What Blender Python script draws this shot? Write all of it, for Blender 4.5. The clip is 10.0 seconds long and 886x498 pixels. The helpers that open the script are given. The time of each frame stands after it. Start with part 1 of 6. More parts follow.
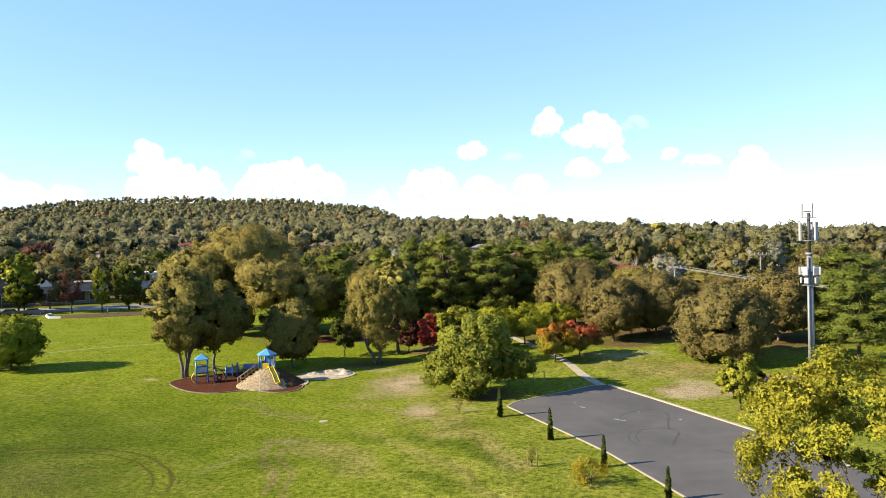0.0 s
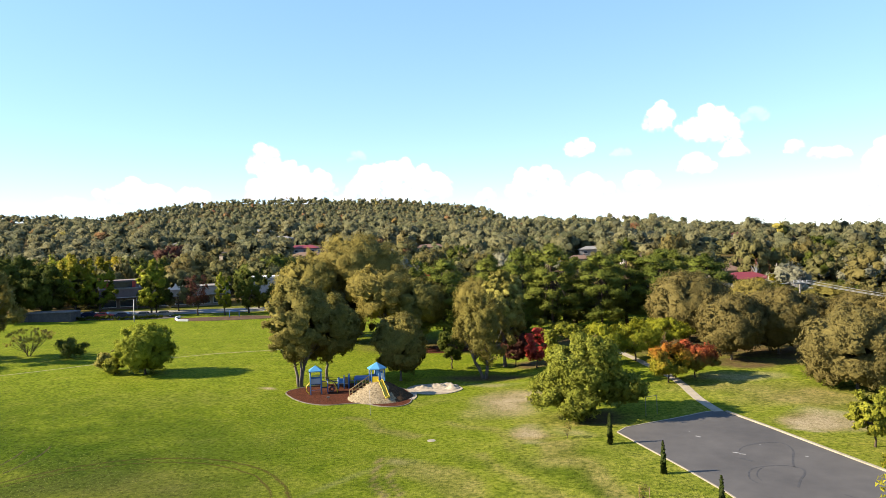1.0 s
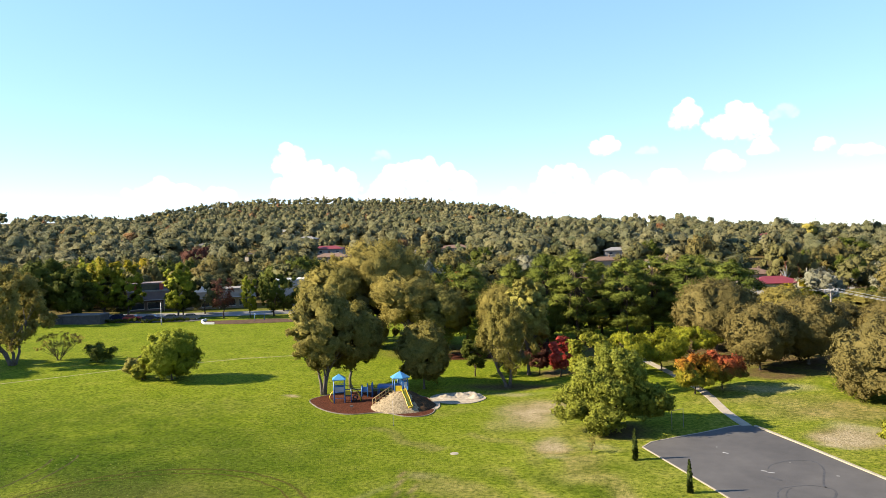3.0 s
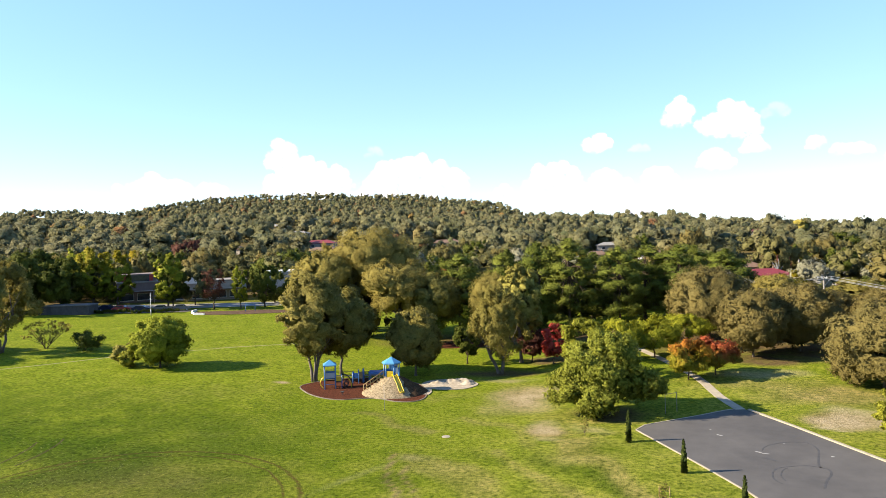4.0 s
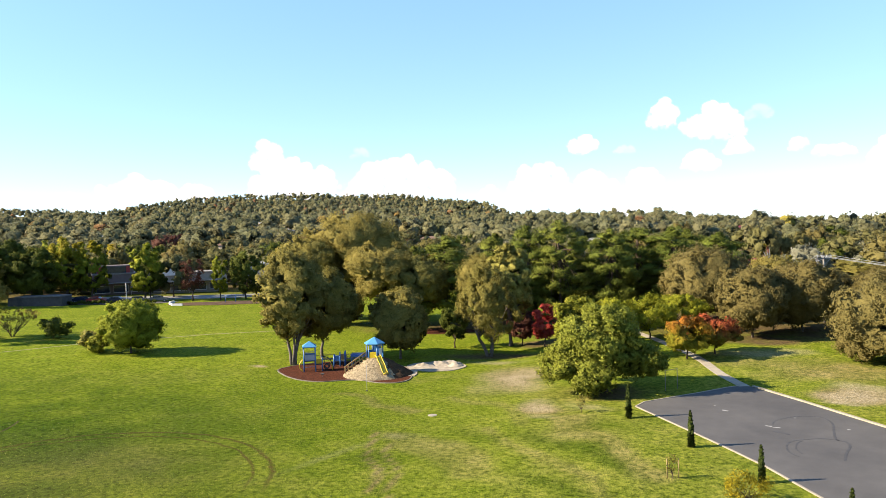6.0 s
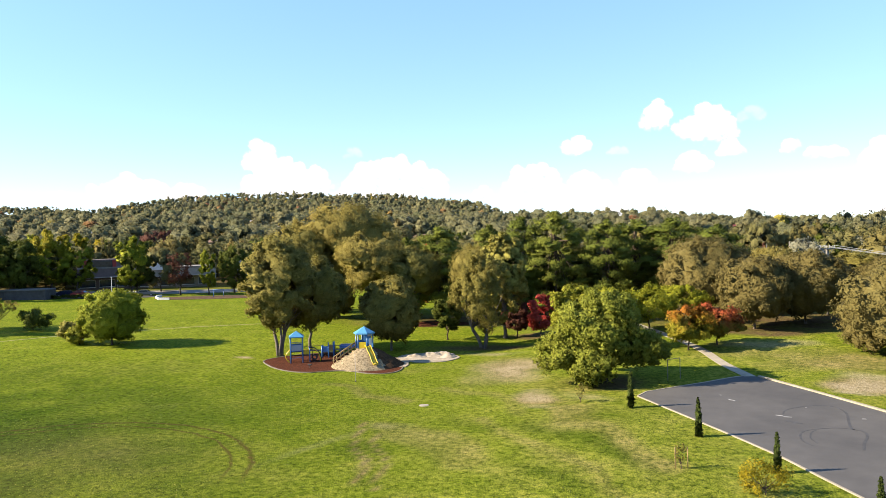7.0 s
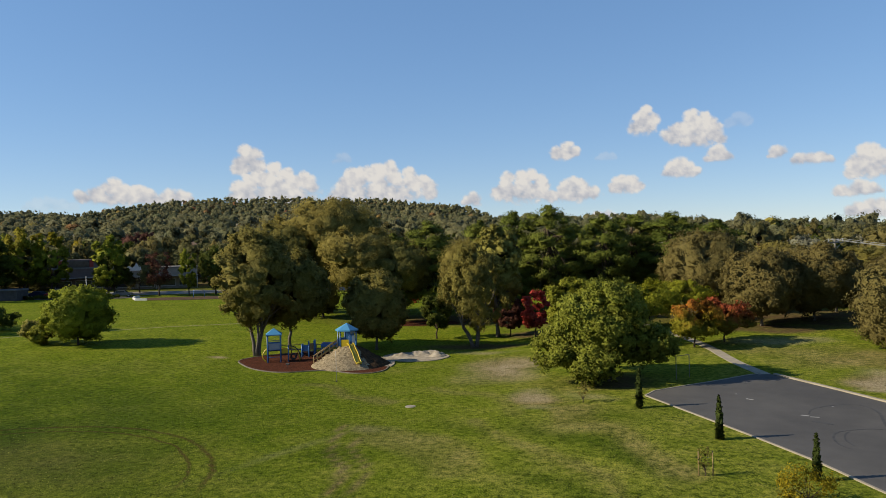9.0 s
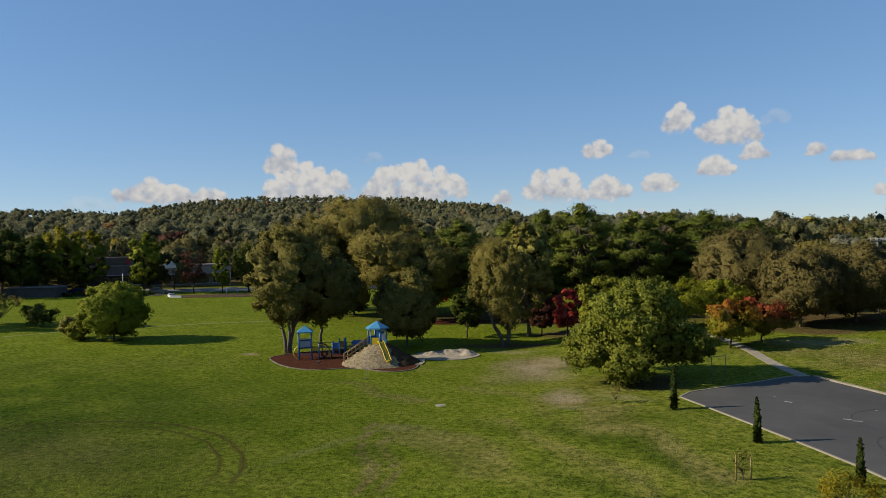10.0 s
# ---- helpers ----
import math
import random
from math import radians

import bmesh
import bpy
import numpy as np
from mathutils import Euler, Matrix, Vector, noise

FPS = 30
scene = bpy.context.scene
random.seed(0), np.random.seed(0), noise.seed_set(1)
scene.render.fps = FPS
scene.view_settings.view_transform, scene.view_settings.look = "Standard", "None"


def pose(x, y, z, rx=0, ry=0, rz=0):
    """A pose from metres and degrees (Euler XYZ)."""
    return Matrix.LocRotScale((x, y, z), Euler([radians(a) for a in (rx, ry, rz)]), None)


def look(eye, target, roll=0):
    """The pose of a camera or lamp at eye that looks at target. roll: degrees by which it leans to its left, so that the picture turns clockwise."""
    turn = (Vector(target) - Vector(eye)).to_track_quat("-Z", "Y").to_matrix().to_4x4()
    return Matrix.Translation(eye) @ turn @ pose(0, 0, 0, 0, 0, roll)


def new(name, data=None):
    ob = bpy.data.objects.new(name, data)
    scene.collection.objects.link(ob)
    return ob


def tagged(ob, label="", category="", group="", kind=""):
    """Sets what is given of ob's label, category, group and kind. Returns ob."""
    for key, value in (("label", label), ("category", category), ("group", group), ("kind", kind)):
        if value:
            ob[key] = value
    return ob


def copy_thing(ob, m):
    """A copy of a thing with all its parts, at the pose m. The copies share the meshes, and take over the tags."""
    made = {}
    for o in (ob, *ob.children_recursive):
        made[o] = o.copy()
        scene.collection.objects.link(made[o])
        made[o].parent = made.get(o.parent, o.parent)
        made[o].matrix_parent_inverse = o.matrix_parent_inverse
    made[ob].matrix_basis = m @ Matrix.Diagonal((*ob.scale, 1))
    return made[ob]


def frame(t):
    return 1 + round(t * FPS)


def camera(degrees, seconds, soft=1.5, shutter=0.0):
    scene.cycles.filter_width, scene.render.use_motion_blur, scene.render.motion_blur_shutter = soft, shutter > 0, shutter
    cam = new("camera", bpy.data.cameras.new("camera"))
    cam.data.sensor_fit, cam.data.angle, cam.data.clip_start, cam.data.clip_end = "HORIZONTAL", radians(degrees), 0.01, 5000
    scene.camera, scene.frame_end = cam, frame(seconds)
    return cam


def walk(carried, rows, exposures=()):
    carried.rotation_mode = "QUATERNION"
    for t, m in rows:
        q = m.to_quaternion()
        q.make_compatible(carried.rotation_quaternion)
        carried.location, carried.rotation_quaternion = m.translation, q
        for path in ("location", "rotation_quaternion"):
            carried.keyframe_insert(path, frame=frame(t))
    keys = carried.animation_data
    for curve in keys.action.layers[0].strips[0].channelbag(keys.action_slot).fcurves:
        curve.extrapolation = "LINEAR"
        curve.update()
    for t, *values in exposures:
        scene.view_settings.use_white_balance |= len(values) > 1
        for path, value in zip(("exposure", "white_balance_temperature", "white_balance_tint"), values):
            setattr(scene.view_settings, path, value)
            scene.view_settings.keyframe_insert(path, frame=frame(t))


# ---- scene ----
# Camera: a drone that climbs, hovers and sinks over a park lawn.
cam = camera(63.5, 10.0, soft=0.75)
PATH = [
    (0, (1.502, -4.105, 16.075), (1.35, -2.111, 16.044), -1.8),
    (0.5, (1.463, -4.035, 17.133), (1.165, -2.057, 17.104), -1.8),
    (1, (1.461, -3.953, 18.206), (1.016, -2.003, 18.179), -1.9),
    (1.5, (1.544, -3.872, 19.127), (1.01, -1.945, 19.102), -1.9),
    (2, (1.614, -3.85, 19.917), (1.083, -1.921, 19.891), -1.9),
    (2.2, (1.564, -3.766, 20.053), (1.037, -1.837, 20.026), -1.9),
    (3.5, (1.472, -3.408, 18.674), (0.972, -1.471, 18.643), -1.8),
    (4, (1.293, -2.834, 17.924), (0.803, -0.896, 17.887), -1.7),
    (4.5, (1.067, -2.076, 17.155), (0.586, -0.135, 17.119), -1.8),
    (5, (0.767, -1.08, 16.361), (0.297, 0.863, 16.324), -1.7),
    (5.5, (0.505, 0.023, 15.606), (0.044, 1.968, 15.571), -1.7),
    (6.8, (-0.372, 3.653, 13.46), (-0.81, 5.604, 13.428), -1.7),
    (7, (-0.491, 4.225, 13.187), (-0.925, 6.177, 13.155), -1.6),
    (7.5, (-0.856, 5.779, 12.386), (-1.282, 7.733, 12.355), -1.6),
    (8, (-1.208, 7.237, 11.757), (-1.627, 9.192, 11.728), -1.6),
    (8.5, (-1.493, 8.525, 11.65), (-1.903, 10.482, 11.631), -1.6),
    (9, (-1.603, 9.26, 11.622), (-2.007, 11.218, 11.605), -1.6),
    (9.5, (-1.751, 9.486, 11.59), (-2.18, 11.44, 11.57), -1.5),
    (10, (-1.668, 9.649, 11.549), (-2.156, 11.588, 11.531), -1.5),
]
EXPOSURES = [(0, 1.78, 6850, 13), (2, 1.84, 6850, 13), (5.5, 1.89, 6850, 13), (7, 1.89, 6850, 13), (7.25, 1.60, 6750, 12), (7.5, 1.18, 6750, 11), (8, 0.98, 6800, 10), (8.5, 0.84, 6800, 10), (9, 0.70, 6700, 9), (10, 0.51, 6550, 8)]     # seconds, stops, kelvin, tint
walk(cam, [(t, look(e, g, r)) for t, e, g, r in PATH], EXPOSURES)

# ---------------------------------------------------------------- light
SUN_ELEVATION, SUN_BEARING = radians(29.5), radians(-107)      # bearing clockwise from +y
sun_way = Vector((math.sin(SUN_BEARING) * math.cos(SUN_ELEVATION), math.cos(SUN_BEARING) * math.cos(SUN_ELEVATION), math.sin(SUN_ELEVATION)))
world = bpy.data.worlds.new("world")
scene.world = world
world.use_nodes = True
sky = world.node_tree.nodes.new("ShaderNodeTexSky")
sky.sky_type, sky.sun_disc = "NISHITA", False
sky.sun_elevation, sky.sun_rotation = SUN_ELEVATION, SUN_BEARING
sky.altitude, sky.air_density, sky.dust_density, sky.ozone_density = 600, 0.9, 0.05, 3.2
background = world.node_tree.nodes["Background"]
vivid = world.node_tree.nodes.new("ShaderNodeHueSaturation")
vivid.inputs["Hue"].default_value = 0.504
vivid.inputs["Saturation"].default_value, vivid.inputs["Value"].default_value = 1.35, 2.46
soften = world.node_tree.nodes.new("ShaderNodeGamma")
soften.inputs["Gamma"].default_value = 0.5
world.node_tree.links.new(sky.outputs[0], soften.inputs["Color"])
clear_air = world.node_tree.nodes.new("ShaderNodeMix")
clear_air.data_type, clear_air.blend_type = "RGBA", "MULTIPLY"
clear_air.inputs[0].default_value, clear_air.inputs[7].default_value = 1.0, (0.86, 0.93, 1.04, 1)
world.node_tree.links.new(soften.outputs[0], clear_air.inputs[6])
world.node_tree.links.new(clear_air.outputs[2], vivid.inputs["Color"])
world.node_tree.links.new(vivid.outputs[0], background.inputs[0])
background.inputs[1].default_value = 0.075
sun = new("sun", bpy.data.lights.new("sun", "SUN"))
sun.data.energy, sun.data.angle, sun.data.color = 4.7, radians(0.5), (1.0, 0.885, 0.70)
sun.matrix_world = look(sun_way * 50, (0, 0, 0))


# ---------------------------------------------------------------- materials
def nodes_of(name):
    m = bpy.data.materials.new(name)
    m.use_nodes = True
    t = m.node_tree
    return m, t, t.nodes["Principled BSDF"]


def add(t, kind, **values):
    n = t.nodes.new(kind)
    for key, value in values.items():
        if key.startswith("i_"):
            n.inputs[key[2:].replace("_", " ")].default_value = value
    return n


def noise_of(t, scale, detail=4.0, rough=0.6, vector=None):
    n = add(t, "ShaderNodeTexNoise", i_Scale=scale, i_Detail=detail, i_Roughness=rough)
    if vector is not None:
        t.links.new(vector, n.inputs["Vector"])
    return n.outputs["Fac"]


def ramp(t, fac, stops):
    r = t.nodes.new("ShaderNodeValToRGB")
    e = r.color_ramp.elements
    while len(e) < len(stops):
        e.new(0.5)
    for k, (pos, col) in enumerate(stops):
        e[k].position, e[k].color = pos, (*col, 1)
    t.links.new(fac, r.inputs[0])
    return r.outputs[0]


def blend(t, fac, a, b, kind="MIX"):
    m = t.nodes.new("ShaderNodeMix")
    m.data_type, m.blend_type, m.clamp_factor = "RGBA", kind, False
    for socket, v in ((m.inputs[0], fac), (m.inputs[6], a), (m.inputs[7], b)):
        if isinstance(v, (int, float)):
            socket.default_value = v
        elif isinstance(v, tuple):
            socket.default_value = (*v, 1)
        else:
            t.links.new(v, socket)
    return m.outputs[2]


def maths(t, op, a, b=0.0, clamp=False):
    m = t.nodes.new("ShaderNodeMath")
    m.operation, m.use_clamp = op, clamp
    for socket, v in ((m.inputs[0], a), (m.inputs[1], b)):
        if isinstance(v, (int, float)):
            socket.default_value = v
        else:
            t.links.new(v, socket)
    return m.outputs[0]


def bump(t, bsdf, height, strength, distance):
    b = add(t, "ShaderNodeBump", i_Strength=strength, i_Distance=distance)
    t.links.new(height, b.inputs["Height"])
    t.links.new(b.outputs[0], bsdf.inputs["Normal"])


def where(t, kind="Object"):
    if kind == "World":
        return t.nodes.new("ShaderNodeNewGeometry").outputs["Position"]
    return t.nodes.new("ShaderNodeTexCoord").outputs[kind]


def surface(name, low, high, scale=6.0, rough=0.7, metal=0.0, fine=60.0, relief=0.3, depth=0.01, space="Object", spread=(0.35, 0.65)):
    """A plain surface with blotches, grain and a little relief."""
    m, t, p = nodes_of(name)
    v = where(t, space)
    big, small = noise_of(t, scale, 5, 0.65, v), noise_of(t, fine, 3, 0.6, v)
    mixed = maths(t, "ADD", maths(t, "MULTIPLY", big, 0.65), maths(t, "MULTIPLY", small, 0.35))
    t.links.new(ramp(t, mixed, [(spread[0], low), (spread[1], high)]), p.inputs["Base Color"])
    p.inputs["Roughness"].default_value, p.inputs["Metallic"].default_value = rough, metal
    p.inputs["Specular IOR Level"].default_value = 0.05 if rough > 0.88 else 0.5
    if relief:
        bump(t, p, small, relief, depth)
    return m


def leaf_material(name, tones, through_light=0.3, tint=None, attribute="", grain=3.2, deep=0.4, crest=None):
    """Leaves: tones from leaf to leaf, and a shift from tree to tree."""
    m, t, p = nodes_of(name)
    geo = t.nodes.new("ShaderNodeNewGeometry")
    n, mid = len(tones), [sum(c[j] for c in tones) / len(tones) for j in range(3)]
    tones = [tuple(0.42 * c[j] + 0.58 * mid[j] for j in range(3)) for c in tones]
    col = ramp(t, geo.outputs["Random Per Island"], [(k / max(1, n - 1), (1.78 * c[0], 1.66 * c[1], 1.62 * c[2])) for k, c in enumerate(tones)])
    if tint:
        if attribute:
            a = t.nodes.new("ShaderNodeAttribute")
            a.attribute_name = attribute
            fac = a.outputs["Fac"]
        else:
            fac = t.nodes.new("ShaderNodeObjectInfo").outputs["Random"]
        col = blend(t, 0.65, col, ramp(t, fac, [(q, (1.78 * c[0], 1.66 * c[1], 1.62 * c[2])) for q, c in tint]))
    v = where(t)
    if crest:      # upper-crown colour: autumn on the maples, painted sunlight on the street trees
        tone, low, high = crest
        sep = t.nodes.new("ShaderNodeSeparateXYZ")
        t.links.new(v, sep.inputs[0])
        rise = maths(t, "DIVIDE", maths(t, "SUBTRACT", maths(t, "ADD", sep.outputs[2], maths(t, "MULTIPLY", maths(t, "SUBTRACT", noise_of(t, 0.9, 3, 0.6, v), 0.5), 4.0)), low), high - low, True)
        col = blend(t, rise, col, tone)
    speck = noise_of(t, grain, 4, 0.7, v)
    col = blend(t, deep, col, ramp(t, speck, [(0.36, (0.55, 0.57, 0.53)), (0.5, (0.97, 0.97, 0.97)), (0.64, (1.30, 1.28, 1.26))]), "MULTIPLY")
    blotch = noise_of(t, grain * 0.33, 5, 0.65, v)
    col = blend(t, deep, col, ramp(t, blotch, [(0.36, (0.58, 0.60, 0.57)), (0.5, (0.98, 0.98, 0.98)), (0.64, (1.28, 1.25, 1.22))]), "MULTIPLY")
    bump(t, p, maths(t, "ADD", speck, maths(t, "MULTIPLY", blotch, 1.5)), 1.0, 0.9 / grain)
    t.links.new(col, p.inputs["Base Color"])
    p.inputs["Roughness"].default_value = 0.55
    p.inputs["Specular IOR Level"].default_value = 0.04
    tr = t.nodes.new("ShaderNodeBsdfTranslucent")
    t.links.new(col, tr.inputs["Color"])
    mx = t.nodes.new("ShaderNodeMixShader")
    mx.inputs[0].default_value = through_light
    t.links.new(p.outputs[0], mx.inputs[1])
    t.links.new(tr.outputs[0], mx.inputs[2])
    t.links.new(mx.outputs[0], t.nodes["Material Output"].inputs["Surface"])
    return m


def grass_material():
    m, t, p = nodes_of("lawn_grass")
    v = where(t, "World")
    wide, patch, tuft, blade = (noise_of(t, s, d, 0.65, v) for s, d in ((0.045, 3), (0.35, 5), (2.4, 6), (10.0, 5)))
    green = ramp(t, patch, [(0.3, (0.068, 0.100, 0.0065)), (0.5, (0.108, 0.136, 0.0095)), (0.7, (0.148, 0.162, 0.0185))])
    green = blend(t, maths(t, "MULTIPLY", wide, 0.5), green, (0.118, 0.150, 0.012))
    fine = ramp(t, maths(t, "ADD", maths(t, "MULTIPLY", tuft, 0.5), maths(t, "MULTIPLY", blade, 0.5)), [(0.40, (0.26, 0.31, 0.24)), (0.49, (0.94, 0.96, 0.90)), (0.60, (1.80, 1.66, 1.45))])
    green = blend(t, 0.9, green, fine, "MULTIPLY")
    straw = blend(t, 0.8, ramp(t, patch, [(0.3, (0.1102, 0.0928, 0.029)), (0.7, (0.1972, 0.1595, 0.0696))]), fine, "MULTIPLY")
    dry = t.nodes.new("ShaderNodeAttribute")
    dry.attribute_name = "dry"
    amount = maths(t, "ADD", dry.outputs["Fac"], maths(t, "MULTIPLY", maths(t, "SUBTRACT", maths(t, "ADD", maths(t, "MULTIPLY", tuft, 0.6), maths(t, "MULTIPLY", patch, 0.4)), 0.5), 1.7), True)
    amount = maths(t, "MULTIPLY", amount, maths(t, "ADD", maths(t, "MULTIPLY", dry.outputs["Fac"], 0.75), 0.25), True)
    col = blend(t, amount, green, straw)
    darker_green = t.nodes.new("ShaderNodeAttribute")
    darker_green.attribute_name = "darker_green"
    col = blend(t, darker_green.outputs["Fac"], col, blend(t, 1.0, col, (0.31, 0.43, 0.31), "MULTIPLY"))
    litter_brown = t.nodes.new("ShaderNodeAttribute")
    litter_brown.attribute_name = "litter_brown"
    mulch = ramp(t, maths(t, "ADD", maths(t, "MULTIPLY", tuft, 0.5), maths(t, "MULTIPLY", blade, 0.5)), [(0.35, (0.0406, 0.0261, 0.0128)), (0.65, (0.1276, 0.0899, 0.0435))])
    lf = maths(t, "MULTIPLY", litter_brown.outputs["Fac"], maths(t, "ADD", maths(t, "MULTIPLY", patch, 1.6), 0.1), True)
    col = blend(t, lf, col, mulch)
    rut = t.nodes.new("ShaderNodeAttribute")      # worn wheel arcs where a car has circled
    rut.attribute_name = "rut"
    off = t.nodes.new("ShaderNodeVectorMath")
    off.operation, off.inputs[1].default_value = "DISTANCE", (-33.6, 37.7, 0)
    t.links.new(v, off.inputs[0])
    away = maths(t, "ADD", off.outputs["Value"], maths(t, "MULTIPLY", maths(t, "SUBTRACT", patch, 0.5), 0.9))
    lines = [maths(t, "SUBTRACT", 1.3, maths(t, "MULTIPLY", maths(t, "ABSOLUTE", maths(t, "SUBTRACT", away, r)), k), True) for r, k in ((13.5, 5.5), (12.3, 8.5))]
    scar = maths(t, "MULTIPLY", maths(t, "MULTIPLY", maths(t, "MAXIMUM", *lines), rut.outputs["Fac"]), maths(t, "SUBTRACT", maths(t, "MULTIPLY", maths(t, "ADD", tuft, blade), 4.2), 3.45), True)
    col = blend(t, maths(t, "MULTIPLY", scar, 0.85), col, (0.050, 0.028, 0.012))
    bare = t.nodes.new("ShaderNodeAttribute")
    bare.attribute_name = "bare"
    worn = maths(t, "MULTIPLY", bare.outputs["Fac"], maths(t, "ADD", maths(t, "MULTIPLY", maths(t, "ADD", patch, maths(t, "MULTIPLY", maths(t, "ADD", tuft, blade), 0.5)), 2.4), -1.55), True)
    col = blend(t, worn, col, ramp(t, blade, [(0.36, (0.15, 0.115, 0.062)), (0.62, (0.37, 0.31, 0.195))]))
    t.links.new(col, p.inputs["Base Color"])
    p.inputs["Roughness"].default_value, p.inputs["Specular IOR Level"].default_value = 0.9, 0.02
    bump(t, p, maths(t, "ADD", maths(t, "MULTIPLY", tuft, 0.5), blade), 0.9, 0.12)
    return m


def asphalt_material():
    m, t, p = nodes_of("asphalt")
    v = where(t, "World")
    wide, mid, grit = (noise_of(t, s, d, 0.6, v) for s, d in ((0.12, 4), (0.9, 5), (40.0, 2)))
    f = maths(t, "ADD", maths(t, "MULTIPLY", wide, 0.55), maths(t, "ADD", maths(t, "MULTIPLY", mid, 0.25), maths(t, "MULTIPLY", grit, 0.2)))
    t.links.new(ramp(t, f, [(0.34, (0.0423, 0.0406, 0.0383)), (0.5, (0.0615, 0.0586, 0.0545)), (0.68, (0.0858, 0.0812, 0.0748))]), p.inputs["Base Color"])
    p.inputs["Roughness"].default_value, p.inputs["Specular IOR Level"].default_value = 0.8, 0.3
    bump(t, p, grit, 0.4, 0.01)
    return m


GRASS, ASPHALT = grass_material(), asphalt_material()
EDGE = surface("weathered_edging", (0.077, 0.066, 0.0495), (0.187, 0.165, 0.132), 1.2, 0.9, space="World")
CONCRETE = surface("pale_concrete", (0.187, 0.1623, 0.1183), (0.286, 0.2503, 0.1843), 1.5, 0.85, space="World")
MULCH = surface("red_bark_mulch", (0.020, 0.007, 0.004), (0.105, 0.036, 0.018), 5, 0.95, fine=22, relief=0.9, depth=0.06, space="World")
SAND = surface("pale_sand", (0.17, 0.142, 0.102), (0.36, 0.315, 0.242), 1.6, 0.95, fine=25, relief=0.5, depth=0.04, space="World")
GRAVEL = surface("tan_gravel_mound", (0.075, 0.056, 0.032), (0.30, 0.245, 0.155), 4.5, 0.95, fine=7, relief=0.9, depth=0.08, space="World")
BLUE = surface("blue_painted_steel", (0.0143, 0.0825, 0.231), (0.0231, 0.1155, 0.286), 3, 0.4, fine=30, relief=0)
ROOF_BLUE = surface("light_blue_roof_sheet", (0.044, 0.1815, 0.33), (0.066, 0.231, 0.385), 2, 0.45, fine=20, relief=0)
YELLOW = surface("yellow_plastic", (0.396, 0.275, 0.0099), (0.462, 0.3355, 0.0165), 2, 0.35, fine=25, relief=0)
TIMBER = surface("weathered_timber", (0.1375, 0.0908, 0.033), (0.242, 0.1705, 0.066), 5, 0.8)
WHITE = surface("white_paint", (0.51, 0.5025, 0.48), (0.615, 0.6075, 0.585), 1.5, 0.5, relief=0.1)
GREY_PANEL = surface("pale_grey_panel", (0.1925, 0.209, 0.231), (0.275, 0.2915, 0.3135), 2, 0.5, relief=0)
STEEL = surface("galvanised_steel", (0.231, 0.2365, 0.242), (0.341, 0.3465, 0.352), 1.2, 0.42, 0.7, relief=0.05)
DARK = surface("dark_rubber", (0.012, 0.012, 0.013), (0.03, 0.03, 0.032), 5, 0.7)
RED_PAINT = surface("red_paint", (0.231, 0.0165, 0.0121), (0.319, 0.0303, 0.0193), 2, 0.5, relief=0.05)
EUC_BARK = surface("pale_gum_bark", (0.0468, 0.0363, 0.0259), (0.1485, 0.121, 0.0908), 1.6, 0.85, fine=12, relief=0.5, depth=0.03)
BARK = surface("brown_bark", (0.0385, 0.0275, 0.0193), (0.1045, 0.0798, 0.0578), 2.2, 0.9, fine=18, relief=0.7, depth=0.03)
GLASS_DARK = surface("window_glass", (0.015, 0.02, 0.028), (0.035, 0.045, 0.055), 1, 0.08, relief=0)
STRAW_POLE = surface("grey_pole_timber", (0.121, 0.11, 0.0935), (0.198, 0.1815, 0.154), 3, 0.85)

EUC_TINT = [(0.0, (0.1213, 0.118, 0.03116)), (0.5, (0.1477, 0.1284, 0.03528)), (1.0, (0.1118, 0.1201, 0.03636))]
EUC_LEAF = leaf_material("gum_leaves", [(0.04954, 0.05014, 0.01245), (0.1329, 0.1242, 0.03224), (0.2363, 0.212, 0.05919)], 0.36, EUC_TINT)
BROWN_TINT = [(0.0, (0.09687, 0.08528, 0.02972)), (0.5, (0.1071, 0.09182, 0.03183)), (1.0, (0.09275, 0.09182, 0.03183))]
BROWN_LEAF = leaf_material("olive_brown_leaves", [(0.0567, 0.04913, 0.01693), (0.09481, 0.08528, 0.02972), (0.1442, 0.1289, 0.04664)], 0.34, BROWN_TINT)
PINE_TINT = [(0.0, (0.05403, 0.07702, 0.01294)), (1.0, (0.07775, 0.09434, 0.01615))]
PINE_LEAF = leaf_material("pine_needles", [(0.03683, 0.05503, 0.009729), (0.07365, 0.09828, 0.01615), (0.1309, 0.1494, 0.02826)], 0.12, PINE_TINT)
PLANE_LEAF = leaf_material("mid_green_leaves", [(0.05664, 0.07728, 0.01056), (0.1274, 0.1546, 0.02024), (0.2124, 0.23, 0.044)], 0.35)
GRASS_GREEN_LEAF = leaf_material("bright_green_leaves", [(0.074, 0.100, 0.010), (0.138, 0.170, 0.017), (0.205, 0.232, 0.028)], 0.35)
STREET_LIME = leaf_material("yellow_green_street_leaves", [(0.06, 0.085, 0.010), (0.12, 0.15, 0.014), (0.20, 0.21, 0.02)], 0.25)
PALE_GUM_LEAF = leaf_material("light_gum_leaves", [(0.08, 0.085, 0.02), (0.15, 0.15, 0.034), (0.24, 0.225, 0.058)], 0.2)
LIME_LEAF = leaf_material("yellow_green_leaves", [(0.0616, 0.0810, 0.0106), (0.1276, 0.1452, 0.0167), (0.2112, 0.2156, 0.0282)], 0.25)
